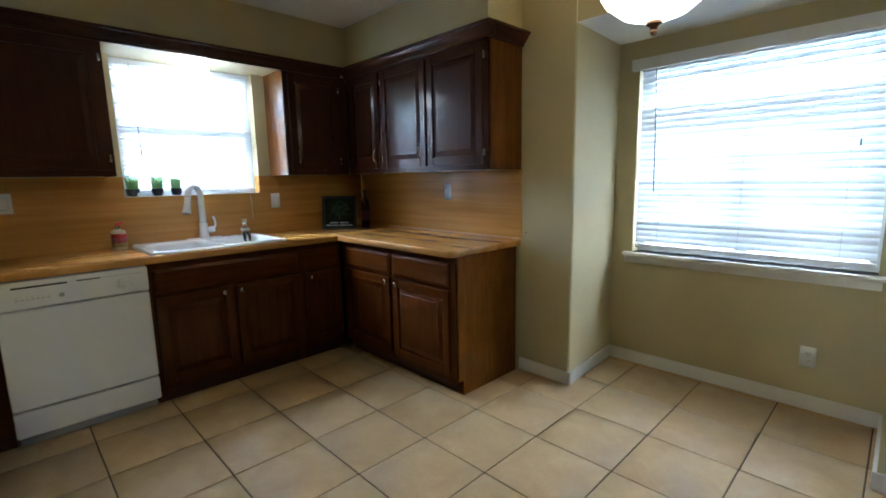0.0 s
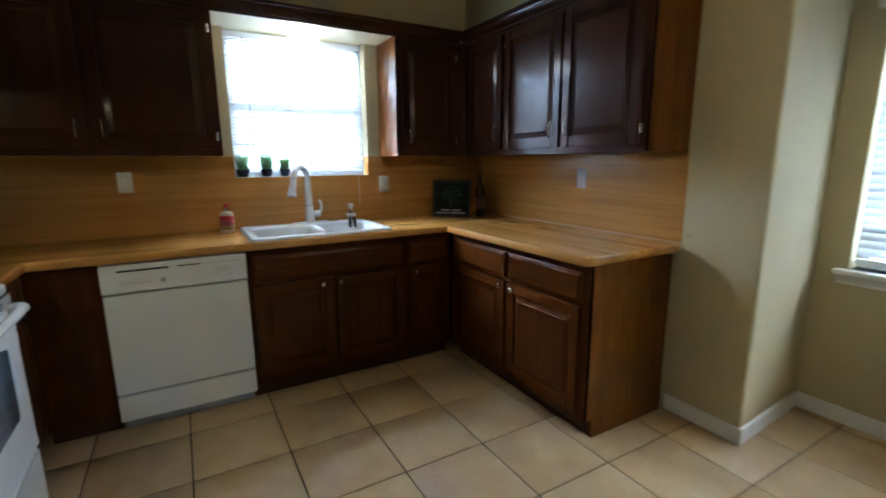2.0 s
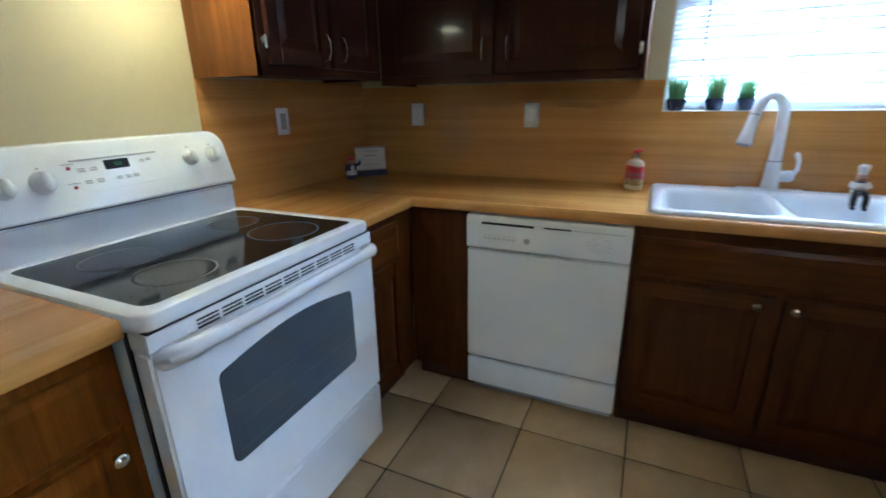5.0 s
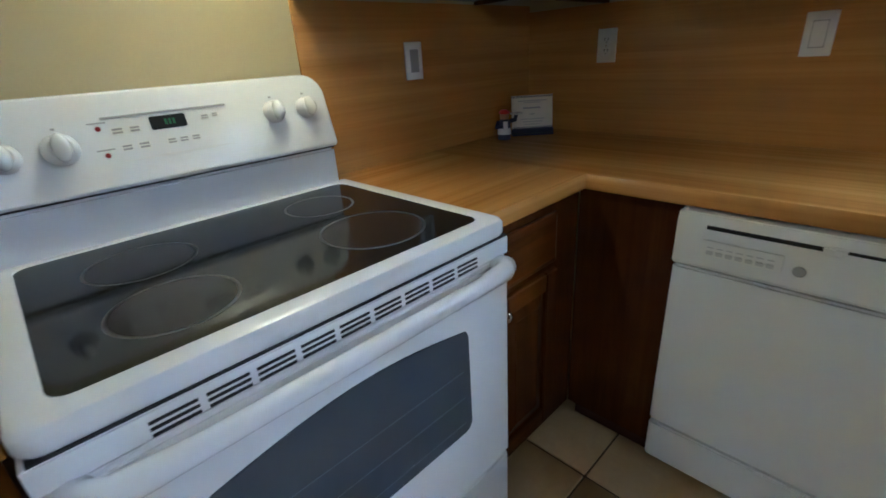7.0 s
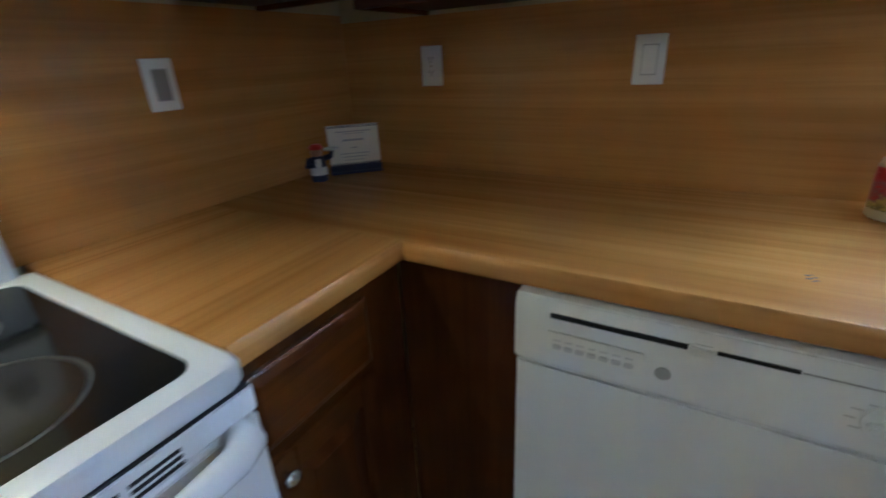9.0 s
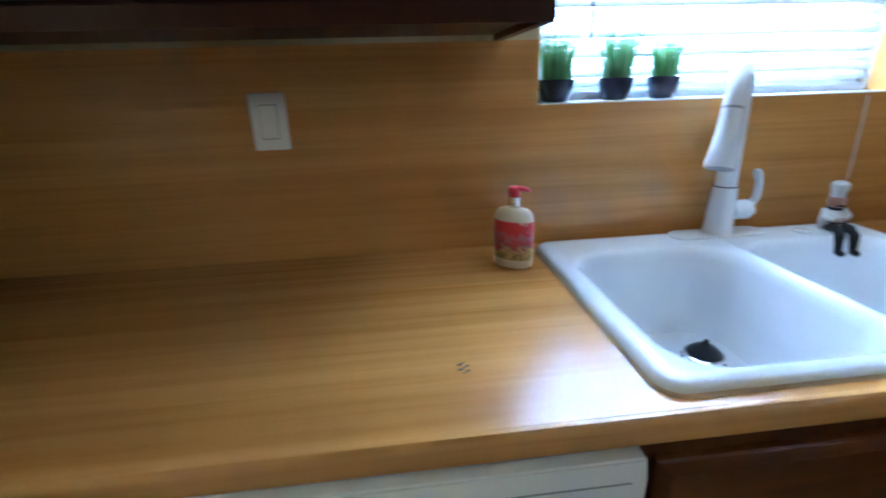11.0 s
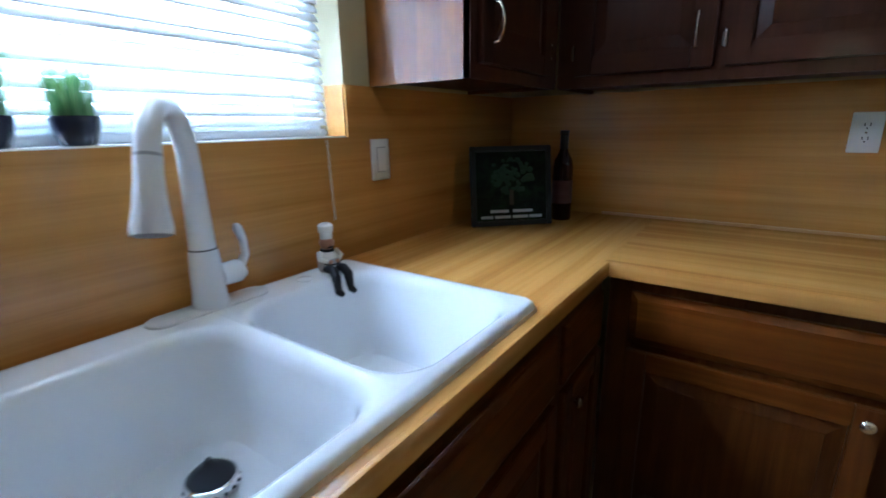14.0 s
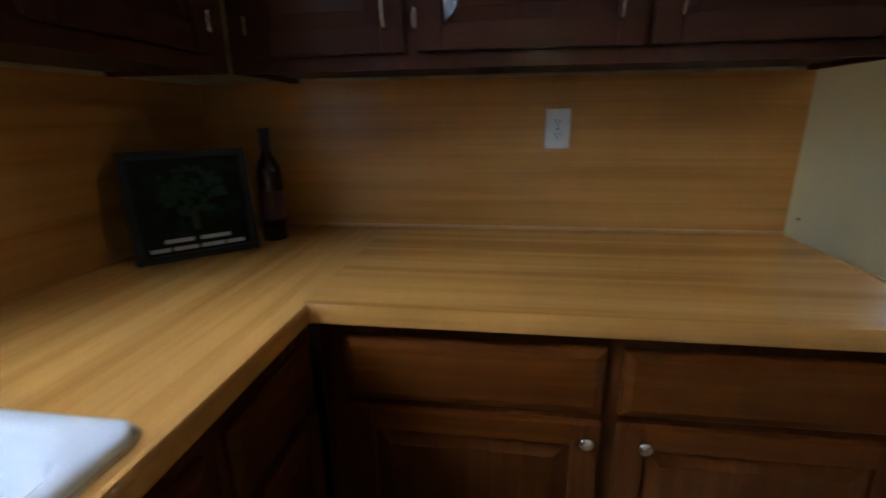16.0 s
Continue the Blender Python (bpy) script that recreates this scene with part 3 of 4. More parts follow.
# same mahogany, lightened: lamp glow on the near cabinet put into the colour
LIT_WOOD = cabinet_wood("lit_cabinet_wood", "z", ((0.055, 0.0145, 0.0010), (0.112, 0.033, 0.0018), (0.165, 0.053, 0.0028)))
BTOP, TOE = CT - 0.040, 0.06


def base_cabinet(label, at, turn, w, doors, drawers, bars):
    cab = thing("base_cabinet", at, label, "cabinet", "base cabinets", turn)
    carcass(cab, w, 0.585, 0.0, BTOP)
    face(cab, w, 0.095, BTOP, bars, ((0.095, 0.15), (0.655, 0.70), (0.82, BTOP)), BASE_V)
    for x0, x1, hx in doors:
        cab_door(cab, x0, x1, 0.135, 0.668, "knob", hx, 0.635, wood=(BASE_V, DRAWER))
    for x0, x1 in drawers:
        cab_drawer(cab, x0, x1, 0.688, 0.836)
    return cab


# north run, fronts at y = -0.61
base_cabinet("dark mahogany sink cabinet with two knobbed doors", (1.536, -0.612, 0), 0, 0.949, [(0.024, 0.462, 0.402), (0.482, 0.919, 0.508)], [(0.024, 0.919)], ((0, 0.044), (0.444, 0.500), (0.899, 0.949)))
base_cabinet("dark mahogany base cabinet in the corner beside the sink", (2.487, -0.612, 0), 0, 0.325, [(0.02, 0.30, 0.06)], [(0.02, 0.30)], ((0, 0.04), (0.28, 0.325)))
filler = thing("filler_panel", (0.613, -0.612, 0), "plain dark mahogany panel between corner and dishwasher", "panel")
part("panel", boxes(((0, 0, 0.095), (0.280, 0.02, BTOP)), bevel=0.002), BASE_V, filler)
part("toe_board", boxes(((0, TOE, 0), (0.280, TOE + 0.016, 0.0955))), WOOD_H, filler, smooth=False)
# east run, fronts at x = 2.83
base_cabinet("dark mahogany base cabinet with two drawers and two doors", (2.83, -0.630, 0), -90, 1.205, [(0.06, 0.592, 0.562), (0.625, 1.158, 0.675)], [(0.06, 0.592), (0.625, 1.158)], ((0, 0.07), (0.575, 0.64), (1.14, 1.205)))
# west run, fronts at x = 0.61
base_cabinet("dark mahogany base cabinet between stove and corner", (0.61, -1.050, 0), 90, 0.436, [(0.025, 0.31, 0.052)], [(0.025, 0.31)], ((0, 0.045), (0.29, 0.436)))
near_cabinet = base_cabinet("mahogany base cabinet near the stove, lamp light in its colour", (0.61, -2.45, 0), 90, 0.578, [(0.03, 0.553, 0.520)], [(0.03, 0.553)], ((0, 0.05), (0.53, 0.578)))
for ob in near_cabinet.children_recursive:
    if ob.data.materials[0] in (WOOD_V, WOOD_H, BASE_V, DRAWER):
        ob.data.materials[0] = LIT_WOOD


def wall_cabinet(label, at, turn, w, doors, bars, z0=UP0, z1=SOFFIT, d=0.328):
    cab = thing("wall_cabinet", at, label, "cabinet", "wall cabinets", turn)
    carcass(cab, w, d, z0, z1 - 0.002, top=True)
    face(cab, w, z0, z1 - 0.002, bars, ((z0, z0 + 0.055), (z1 - 0.06, z1 - 0.002)))
    for x0, x1, hx, hinge in doors:
        cab_door(cab, x0, x1, z0 + 0.035, z1 - 0.035, "pull" if hx else "", hx, 1.51, (hinge, z0 + 0.105, z1 - 0.105) if hinge else None)
    return cab


wall_cabinet("dark mahogany wall cabinet with two doors beside the window", (0.335, -0.33, 0), 0, 1.162, [(0.04, 0.562, 0.52, None), (0.585, 1.134, 0.627, 1.141)], ((0, 0.06), (0.545, 0.605), (1.114, 1.162)))
wall_cabinet("dark mahogany wall cabinet with one door beside the window", (2.578, -0.33, 0), 0, 0.535, [(0.03, 0.45, 0.08, 0.457)], ((0, 0.05), (0.43, 0.535)))
wall_cabinet("dark mahogany wall cabinet with three glossy doors", (3.122, -0.335, 0), -90, 1.510, [(0.06, 0.445, 0.40, 0.053), (0.475, 0.967, 0.915, 0.468), (0.985, 1.475, 1.035, 1.482)], ((0, 0.08), (0.425, 0.495), (0.95, 1.0), (1.455, 1.510)), d=0.332)
wall_cabinet("dark mahogany wall cabinet lit from the range hood", (0.33, -1.088, 0), 90, 0.756, [(0.03, 0.358, 0.326, 0.022), (0.378, 0.708, 0.431, None)], ((0, 0.05), (0.341, 0.396), (0.688, 0.756)), z0=1.40)
wall_cabinet("short dark mahogany cabinet above the range hood", (0.33, -1.845, 0), 90, 0.755, [(0.02, 0.372, 0, None), (0.386, 0.738, 0, None)], ((0, 0.04), (0.357, 0.402), (0.718, 0.755)), z0=1.905)

# ---- worktops ----
worktop = thing("worktop", (0, 0, CT), "honey-coloured laminate worktop running round three walls", "worktop")
E0 = 0.040
SX0, SX1, SY0, SY1 = 1.605, 2.390, -0.578, -0.062     # hole for the sink


def slab(*rects):
    return boxes(*[((a, b, -E0), (c, d, 0)) for a, b, c, d in rects])


FY, FE, FW = -0.622, 2.797, 0.629
for rect in ((P, FY, SX0, -P), (SX1, FY, R - P, -P), (SX0, FY, SX1, SY0), (SX0, SY1, SX1, -P)):
    part("worktop_section", slab(rect), LAM_X, worktop, smooth=False)
END = -1.834
bm = slab((FE, END, R - P, FY))
bmesh.ops.bevel(bm, geom=[e for e in bm.edges if all(abs(v.co.x - FE) < 1e-4 and abs(v.co.y - END) < 1e-4 for v in e.verts)], offset=0.03, segments=5, affect="EDGES")
part("worktop_section", bm, LAM_Y, worktop, smooth=True)
part("worktop_section", slab((P, -1.043, FW, FY)), LAM_Y, worktop, smooth=False)


EDGE = [(0, 0.0008), (0.004, 0.0025), (0.009, 0.0015), (0.0125, -0.003), (0.013, -0.012), (0.013, -0.033), (0.010, -0.040), (0, -0.0405)]


def nosing(axis, a, b, at, out):
    """The rounded front edge with a slightly raised lip."""
    return extruded([(at + out * u, z) for u, z in EDGE], axis, a, b)


part("front_edge", nosing("x", FW + 0.013, FE - 0.013, FY, -1), LAM_X, worktop)
turned = [(FE, FY, -1.0, 0.0)] + [(FE + 0.03 - 0.03 * math.cos(radians(18 * k)), END + 0.03 - 0.03 * math.sin(radians(18 * k)), -math.cos(radians(18 * k)), -math.sin(radians(18 * k))) for k in range(6)] + [(R - P, END, 0.0, -1.0)]
part("front_edge", loft([[(x + nx * u, y + ny * u, z) for u, z in EDGE] for x, y, nx, ny in turned], cap_first=True), LAM_Y, worktop)
part("front_edge", nosing("y", -1.043, FY, FW, 1), LAM_Y, worktop)
burn = bmesh.new()
for k in range(7):
    add(burn, ball((1.330 + 0.006 * math.sin(k * 2.1), -0.497 + 0.004 * k - 0.010, 0.0), 0.0028 + 0.0008 * (k % 3), (1, 0.7, 0.1), seg=8))
part("burn_mark", burn, plain("dark_burn", (0.06, 0.035, 0.02), 0.6), worktop, "small dark scorch mark")
near_top = thing("worktop", (0, 0, CT), "honey-coloured laminate worktop on the near side of the stove", "worktop")
part("worktop_section", slab((0, -2.46, FW, -1.862)), LAM_Y, near_top, smooth=False)
part("front_edge", nosing("y", -2.46, -1.862, FW, 1), LAM_Y, near_top)

# ---- sink ----
sink = thing("kitchen_sink", (0, 0, CT), "white enamelled double-bowl drop-in sink in the worktop", "sink")
KX0, KX1, KY0, KY1, KM = 1.572, 2.407, -0.602, -0.040, 2.003
for a, b, h0, h1, rad, nm in ((KX0, KM, 1.622, 1.984, (0.035, 0, 0, 0.035), "left"), (KM, KX1, 2.022, 2.362, (0, 0.035, 0.035, 0), "right")):
    la, lb = (1, 0) if nm == "left" else (0, 1)

    def outer(o, z, r=rad, a=a, b=b, la=la, lb=lb):
        return [(x, y, z) for x, y in rrect(a + o * la, b - o * lb, KY0 + o, KY1 - o, [max(q - o, 0.0) for q in r])]

    def hole(o, z, r=0.082, h0=h0, h1=h1):
        return [(x, y, z) for x, y in rrect(h0 + o, h1 - o, -0.566 + o, -0.146 - o, [max(r - o * 0.3, 0.02)] * 4)]
    lo = [outer(0.0, 0.0), outer(0.0, 0.006), outer(0.003, 0.013), outer(0.010, 0.018), outer(0.022, 0.019), hole(-0.016, 0.018), hole(-0.007, 0.015), hole(0.0, 0.006), hole(0.004, -0.010), hole(0.012, -0.120), hole(0.018, -0.160), hole(0.032, -0.183), hole(0.060, -0.192), hole(0.11, -0.195)]
    part("bowl", loft(lo), SINK, sink)
for x, y in ((1.733, -0.284), (2.206, -0.280)):
    dr = part("drain", lathe([(0.056, -0.194), (0.056, -0.190), (0.050, -0.188), (0.044, -0.190), (0.042, -0.1945)], 28), CHROME, sink, "chrome drain ring", at=pose(x, y, 0))
    # a dark disc closes the ring where the opening falls into shade
    part("drain_hole", lathe([(0.042, -0.1935), (0.030, -0.1925), (0.0, -0.192)], 24), RUBBER, dr, "black disc standing in for the dark drain opening")
stopper = thing("sink_strainer", (1.868, -0.296, CT - 0.192), "chrome basket strainer with a black knob in the sink", "strainer")
part("basket", lathe([(0.026, -0.001), (0.034, 0.004), (0.0385, 0.012), (0.040, 0.022), (0.0395, 0.028), (0.036, 0.030)], 30), CHROME, stopper, "pierced chrome band")
for k in range(16):
    q = radians(22.5 * k)
    part("hole", ball((0.0388 * math.cos(q), 0.0388 * math.sin(q), 0.017), 0.0036, seg=6), BLACK, stopper, smooth=True)
part("knob", lathe([(0.036, 0.029), (0.034, 0.033), (0.027, 0.040), (0.020, 0.046), (0.011, 0.050), (0.007, 0.056), (0.005, 0.061), (0.0, 0.062)], 24), BLACK, stopper, "black rubber dome")

bead = [[(x, y, z) for x, y in rrect(KX0 - o, KX1 + o, KY0 - o, KY1 + o, [0.035 + o] * 4)] for o, z in ((0.005, 0.0003), (0.0035, 0.0028), (0.0, 0.0045), (-0.001, 0.0005))]
part("sealant_bead", loft(bead, cap_last=False), plain("yellowed_sealant", (0.50, 0.36, 0.18), 0.5, wear=0.2), sink, "yellowed bead of sealant round the rim")
part("hole_cap", lathe([(0.020, 0.017), (0.020, 0.0205), (0.017, 0.0225), (0.0, 0.023)], 24), SINK, sink, "round white hole cap", at=pose(2.225, -0.100, 0))
faucet = thing("kitchen_faucet", (2.018, -0.078, CT + 0.0185), "white pull-down kitchen faucet with a side lever", "faucet")
part("deck_plate", loft([[(x, y, z) for x, y in rrect(-0.12 + o, 0.12 - o, -0.031 + o, 0.031 - o, [0.030 - o] * 4)] for o, z in ((0, -0.002), (0, 0.004), (0.003, 0.006))]), FAUCET, faucet)
part("body", lathe([(0.034, 0.005), (0.034, 0.012), (0.031, 0.03), (0.0285, 0.085), (0.026, 0.113), (0.0245, 0.119)], 28), FAUCET, faucet)
part("seam", lathe([(0.0252, 0.118), (0.0252, 0.1205)], 28), RUBBER, faucet)
dx, dy = -0.68, -0.735
arc = [(0, 0, 0.119), (0, 0, 0.235), (0, 0, 0.288)]
for k in range(1, 13):
    a = math.pi * k / 12 * 0.94
    arc.append((dx * 0.088 * (1 - math.cos(a)), dy * 0.088 * (1 - math.cos(a)), 0.288 + 0.088 * math.sin(a)))
part("spout", tube(arc, [0.0235, 0.0205, 0.019] + [0.0185] * 12, 18), FAUCET, faucet)
end, prev = Vector(arc[-1]), Vector(arc[-2])
go = (end - prev).normalized()
part("seam", tube([end - go * 0.001, end + go * 0.004], 0.0195, 18), GREYPRINT, faucet)
part("spray_head", tube([end + go * 0.004, end + go * 0.03, end + go * 0.075, end + go * 0.108, end + go * 0.116], [0.019, 0.0195, 0.023, 0.0285, 0.0275], 20), FAUCET, faucet)
part("spray_face", tube([end + go * 0.1155, end + go * 0.118], 0.023, 18), GREYPRINT, faucet)
lever = part("lever", add(tube([(0.026, 0, 0.058), (0.060, -0.003, 0.060), (0.072, -0.004, 0.063)], [0.022, 0.024, 0.018], 18), tube([(0.066, -0.004, 0.066), (0.080, -0.006, 0.090), (0.079, -0.007, 0.122), (0.070, -0.007, 0.148), (0.068, -0.007, 0.156)], [0.011, 0.008, 0.0075, 0.009, 0.005], 12)), FAUCET, faucet)


# ---- dishwasher ----
BUTTON = plain("pale_grey_button", (0.60, 0.60, 0.60), 0.4)
dw = thing("dishwasher", (0.904, -0.612, 0), "white built-in dishwasher with a dial, under the worktop", "dishwasher")
part("tub", boxes(((0.004, 0.02, 0.05), (0.604, 0.57, 0.866))), ENAMEL, dw, smooth=False)
part("door", boxes(((0.002, -0.030, 0.212), (0.606, 0.02, 0.722)), bevel=0.006), ENAMEL, dw)
cp = part("control_panel", extruded([(-0.030, 0.726), (-0.041, 0.735), (-0.041, 0.842), (-0.034, 0.866), (0.02, 0.868), (0.02, 0.726)], "x", 0.002, 0.606, bevel=0.003), ENAMEL, dw)
part("latch_slot", boxes(((0.065, -0.0425, 0.833), (0.27, -0.035, 0.842))), BLACK, cp, "black vent slot", smooth=False)
part("latch_slot", boxes(((0.305, -0.0425, 0.8355), (0.40, -0.035, 0.8415))), BLACK, cp, "black vent slot", smooth=False)
part("panel_seam", boxes(((0.402, -0.0422, 0.8375), (0.585, -0.035, 0.8395))), GREYPRINT, cp, "thin grey seam", smooth=False)
part("latch", boxes(((0.268, -0.0470, 0.826), (0.303, -0.036, 0.846)), bevel=0.004), ENAMEL, cp, "white door latch")
part("button_plate", boxes(((0.06, -0.043, 0.765), (0.215, -0.038, 0.808)), bevel=0.002), PLASTIC, cp)
for k in range(7):
    part("button", boxes(((0.072 + k * 0.019, -0.046, 0.772), (0.086 + k * 0.019, -0.042, 0.782)), bevel=0.0015), BUTTON, cp)
    part("button_mark", boxes(((0.073 + k * 0.019, -0.0436, 0.789), (0.085 + k * 0.019, -0.0428, 0.7915))), LIGHTPRINT, cp, smooth=False)
part("badge", lathe([(0.0115, 0.0), (0.0115, 0.002), (0.009, 0.0028), (0.0, 0.003)], 22), GREYPRINT, cp, "small round grey badge", at=pose(0.242, -0.041, 0.778, 90))
dial = part("dial", lathe([(0.030, 0.0), (0.029, 0.006), (0.014, 0.009), (0.012, 0.020), (0.0, 0.021)], 26), ENAMEL, cp, at=pose(0.50, -0.041, 0.790, 90))
part("grip", boxes(((-0.026, -0.006, 0.008), (0.026, 0.006, 0.022)), bevel=0.003), ENAMEL, dial)
for k in range(9):
    a = radians(-40 + k * 32)
    part("dial_mark", boxes(((0.50 + 0.040 * math.cos(a) - 0.006, -0.0424, 0.790 + 0.028 * math.sin(a) - 0.001), (0.50 + 0.040 * math.cos(a) + 0.006, -0.0408, 0.790 + 0.028 * math.sin(a) + 0.001))), LIGHTPRINT, cp, smooth=False)
part("kick_panel", boxes(((0.002, -0.028, 0.070), (0.606, 0.02, 0.202)), bevel=0.005), ENAMEL, dw)
part("toe_panel", boxes(((0.012, 0.045, 0.0), (0.596, 0.06, 0.07)), bevel=0.002), plain("grey_toe_plate", (0.42, 0.43, 0.44), 0.4), dw)

dw.matrix_basis = pose(0.895, -0.612, 0) @ Matrix.Diagonal((1.05, 1, 1, 1))

# ---- stove ----
SW = 0.780
S0 = -0.030
DIGITS = plain("dim_green_digits", (0.02, 0.13, 0.045), 0.4)
OVENRACK = plain("dim_oven_rack", (0.085, 0.095, 0.11), 0.2)
stove = thing("electric_range", (0, -1.826, 0), "white electric range with a black glass cooktop", "stove")
part("body", boxes(((0.02, S0 + 0.004, 0.03), (0.636, SW - 0.014, 0.885)), bevel=0.003), ENAMEL, stove)
# black strip laid on the body as the dark of the door gap
part("side_trim", boxes(((0.626, S0 - 0.001, 0.03), (0.636, S0 + 0.005, 0.88))), BLACK, stove, "black strip for the shade in the gap behind the oven door", smooth=False)
for x in (0.08, 0.58):
    for y in (0.06, SW - 0.06):
        part("foot", lathe([(0.018, 0.0), (0.018, 0.012), (0.010, 0.014), (0.010, 0.032)], 12), RUBBER, stove, at=pose(x, y, 0))
rim = [[(x, y, z) for x, y in rrect(0.075 + o, 0.688 - o, S0 + o, SW - o, [0.006, 0.028, 0.028, 0.006], 6)] for o, z in ((0.004, 0.884), (0.0, 0.892), (0.0, 0.912), (0.004, 0.919), (0.012, 0.922))]
rim += [[(x, y, z) for x, y in rrect(0.115 + o, 0.650 - o, S0 + 0.040 + o, SW - 0.040 - o, [0.03] * 4, 6)] for o, z in ((0.0, 0.922), (0.004, 0.917))]
part("cooktop_frame", loft(rim), ENAMEL, stove)
hob = part("cooktop_glass", loft([[(x, y, z) for x, y in rrect(0.117, 0.648, S0 + 0.042, SW - 0.042, [0.03] * 4, 6)] for z in (0.914, 0.9205)]), HOBGLASS, stove, "black ceramic glass")
for x, y, r in ((0.262, 0.582, 0.084), (0.502, 0.566, 0.110), (0.282, 0.190, 0.096), (0.512, 0.182, 0.095)):
    part("burner_ring", lathe([(r, 0.9206), (r, 0.9212), (r - 0.0024, 0.9212), (r - 0.0024, 0.9206)], 48), HOBRING, hob, at=pose(x, y, 0))
    part("burner_zone", lathe([(r - 0.006, 0.9206), (r - 0.006, 0.9209), (0.0, 0.9209)], 48), plain("dark_burner_zone", (0.020, 0.017, 0.016), 0.12, spec=0.28), hob, at=pose(x, y, 0))
# backguard: upright foot, groove, leaning control panel with rounded ends
part("backguard_base", boxes(((0.01, S0 + 0.006, 0.885), (0.098, SW - 0.030, 1.022)), bevel=0.008), ENAMEL, stove)
part("groove", boxes(((0.012, S0 + 0.006, 1.020), (0.092, SW - 0.030, 1.028))), RUBBER, stove, smooth=False)
out2 = rrect(S0, SW - 0.026, 1.027, 1.216, [0.012, 0.012, 0.055, 0.055], 7)


def lean(z):
    return 0.120 - 0.052 * (z - 1.027) / 0.19


panel = part("control_panel", loft([[(0.012, y, z) for y, z in out2], [(lean(z) - 0.010, y, z) for y, z in out2], [(lean(z) - 0.003, 0.0035 + y * 0.99, 1.121 + (z - 1.121) * 0.97) for y, z in out2], [(lean(z), 0.0108 + y * 0.97, 1.121 + (z - 1.121) * 0.91) for y, z in out2]], cap_first=True), ENAMEL, stove)


def on_panel(y, z, lift=0.0):
    """A pose on the leaning panel: local z stands out of it, local x runs along it."""
    return Matrix.Translation((lean(z) + lift, y, z)) @ Matrix.Rotation(radians(-14.8), 4, "Y") @ Matrix(((0, 0, 1, 0), (1, 0, 0, 0), (0, 1, 0, 0), (0, 0, 0, 1)))


for y, z, r in ((0.684, 1.136, 0.024), (0.594, 1.136, 0.024), (0.152, 1.120, 0.027), (0.066, 1.118, 0.024)):
    kn = part("knob", lathe([(r * 1.15, 0.0), (r * 1.12, 0.006), (r * 1.0, 0.010), (r * 0.94, 0.020), (r * 0.72, 0.026), (0.0, 0.027)], 26), ENAMEL, panel, at=on_panel(y, z))
    part("grip", ball((0.0, 0.0, 0.026), r * 0.98, (0.58, 1.05, 0.72), seg=18), ENAMEL, kn)
    part("knob_mark", boxes(((-0.003, r + 0.010, 0.0), (0.003, r + 0.014, 0.0012))), GREYPRINT, panel, at=on_panel(y, z), smooth=False)
disp = part("display", boxes(((-0.036, -0.014, -0.002), (0.036, 0.014, 0.0025)), bevel=0.002), BLACK, panel, "black clock display", at=on_panel(0.352, 1.146))
for k in range(3):
    part("digit", boxes(((-0.008 + k * 0.008, -0.006, 0.0025), (-0.003 + k * 0.008, 0.006, 0.0032))), DIGITS, disp, at=None, smooth=False)
part("panel_groove", boxes(((-0.125, -0.0025, -0.001), (0.125, 0.002, 0.0012)), bevel=0.0005), GREYPRINT, panel, at=on_panel(0.356, 1.167))
part("panel_lip", boxes(((-0.115, -0.0015, -0.001), (0.115, 0.0015, 0.002)), bevel=0.0008), PLASTIC, panel, at=on_panel(0.360, 1.080))
for y, z, s in ((0.265, 1.140, 0.015), (0.297, 1.140, 0.014), (0.272, 1.106, 0.014), (0.304, 1.106, 0.015), (0.358, 1.106, 0.013), (0.383, 1.106, 0.013), (0.408, 1.106, 0.013), (0.440, 1.146, 0.012), (0.463, 1.148, 0.010)):
    y = y - 0.012
    key = part("key", boxes(((-s * 0.8, -s * 0.5, 0.0), (s * 0.8, s * 0.5, 0.0012)), bevel=0.0005), PLASTIC, panel, at=on_panel(y, z))
    for q in (-0.36, 0.08):
        part("key_print", boxes(((-s * 0.6, s * q, 0.0012), (s * 0.6, s * (q + 0.27), 0.0018))), GREYPRINT, key, smooth=False)
for z in (1.148, 1.096):
    part("indicator", lathe([(0.005, 0.0), (0.005, 0.002), (0.0, 0.003)], 14), DEEPRED, panel, "small red indicator lamp", at=on_panel(0.222, z))
    part("indicator_print", boxes(((-0.016, 0.010, 0.0), (0.016, 0.0125, 0.001))), GREYPRINT, panel, at=on_panel(0.222, z), smooth=False)
# vent strip, door, handle, window, drawer
part("vent_strip", boxes(((0.636, S0 + 0.001, 0.842), (0.691, SW - 0.004, 0.8822)), bevel=0.003), ENAMEL, stove)
# solid black bar draws the shade line below the rim
part("rim_gap", boxes(((0.645, S0 + 0.008, 0.8815), (0.6888, SW - 0.008, 0.8850))), BLACK, stove, "black bar standing in for the shade under the cooktop rim", smooth=False)
for g in range(9):
    for k in range(3):
        y0 = 0.085 + g * 0.0665
        part("vent_slot", boxes(((0.688, y0, 0.8460 + k * 0.0092), (0.6932, y0 + 0.056, 0.8497 + k * 0.0092))), BLACK, stove, smooth=False)
door = part("oven_door", boxes(((0.636, S0 + 0.001, 0.272), (0.692, SW - 0.004, 0.838)), bevel=0.007, seg=3), ENAMEL, stove)
arch = [(0.134 - 0.026 * math.sin(radians(18 * k)), 0.476 - 0.026 * math.cos(radians(18 * k))) for k in range(5, -1, -1)]
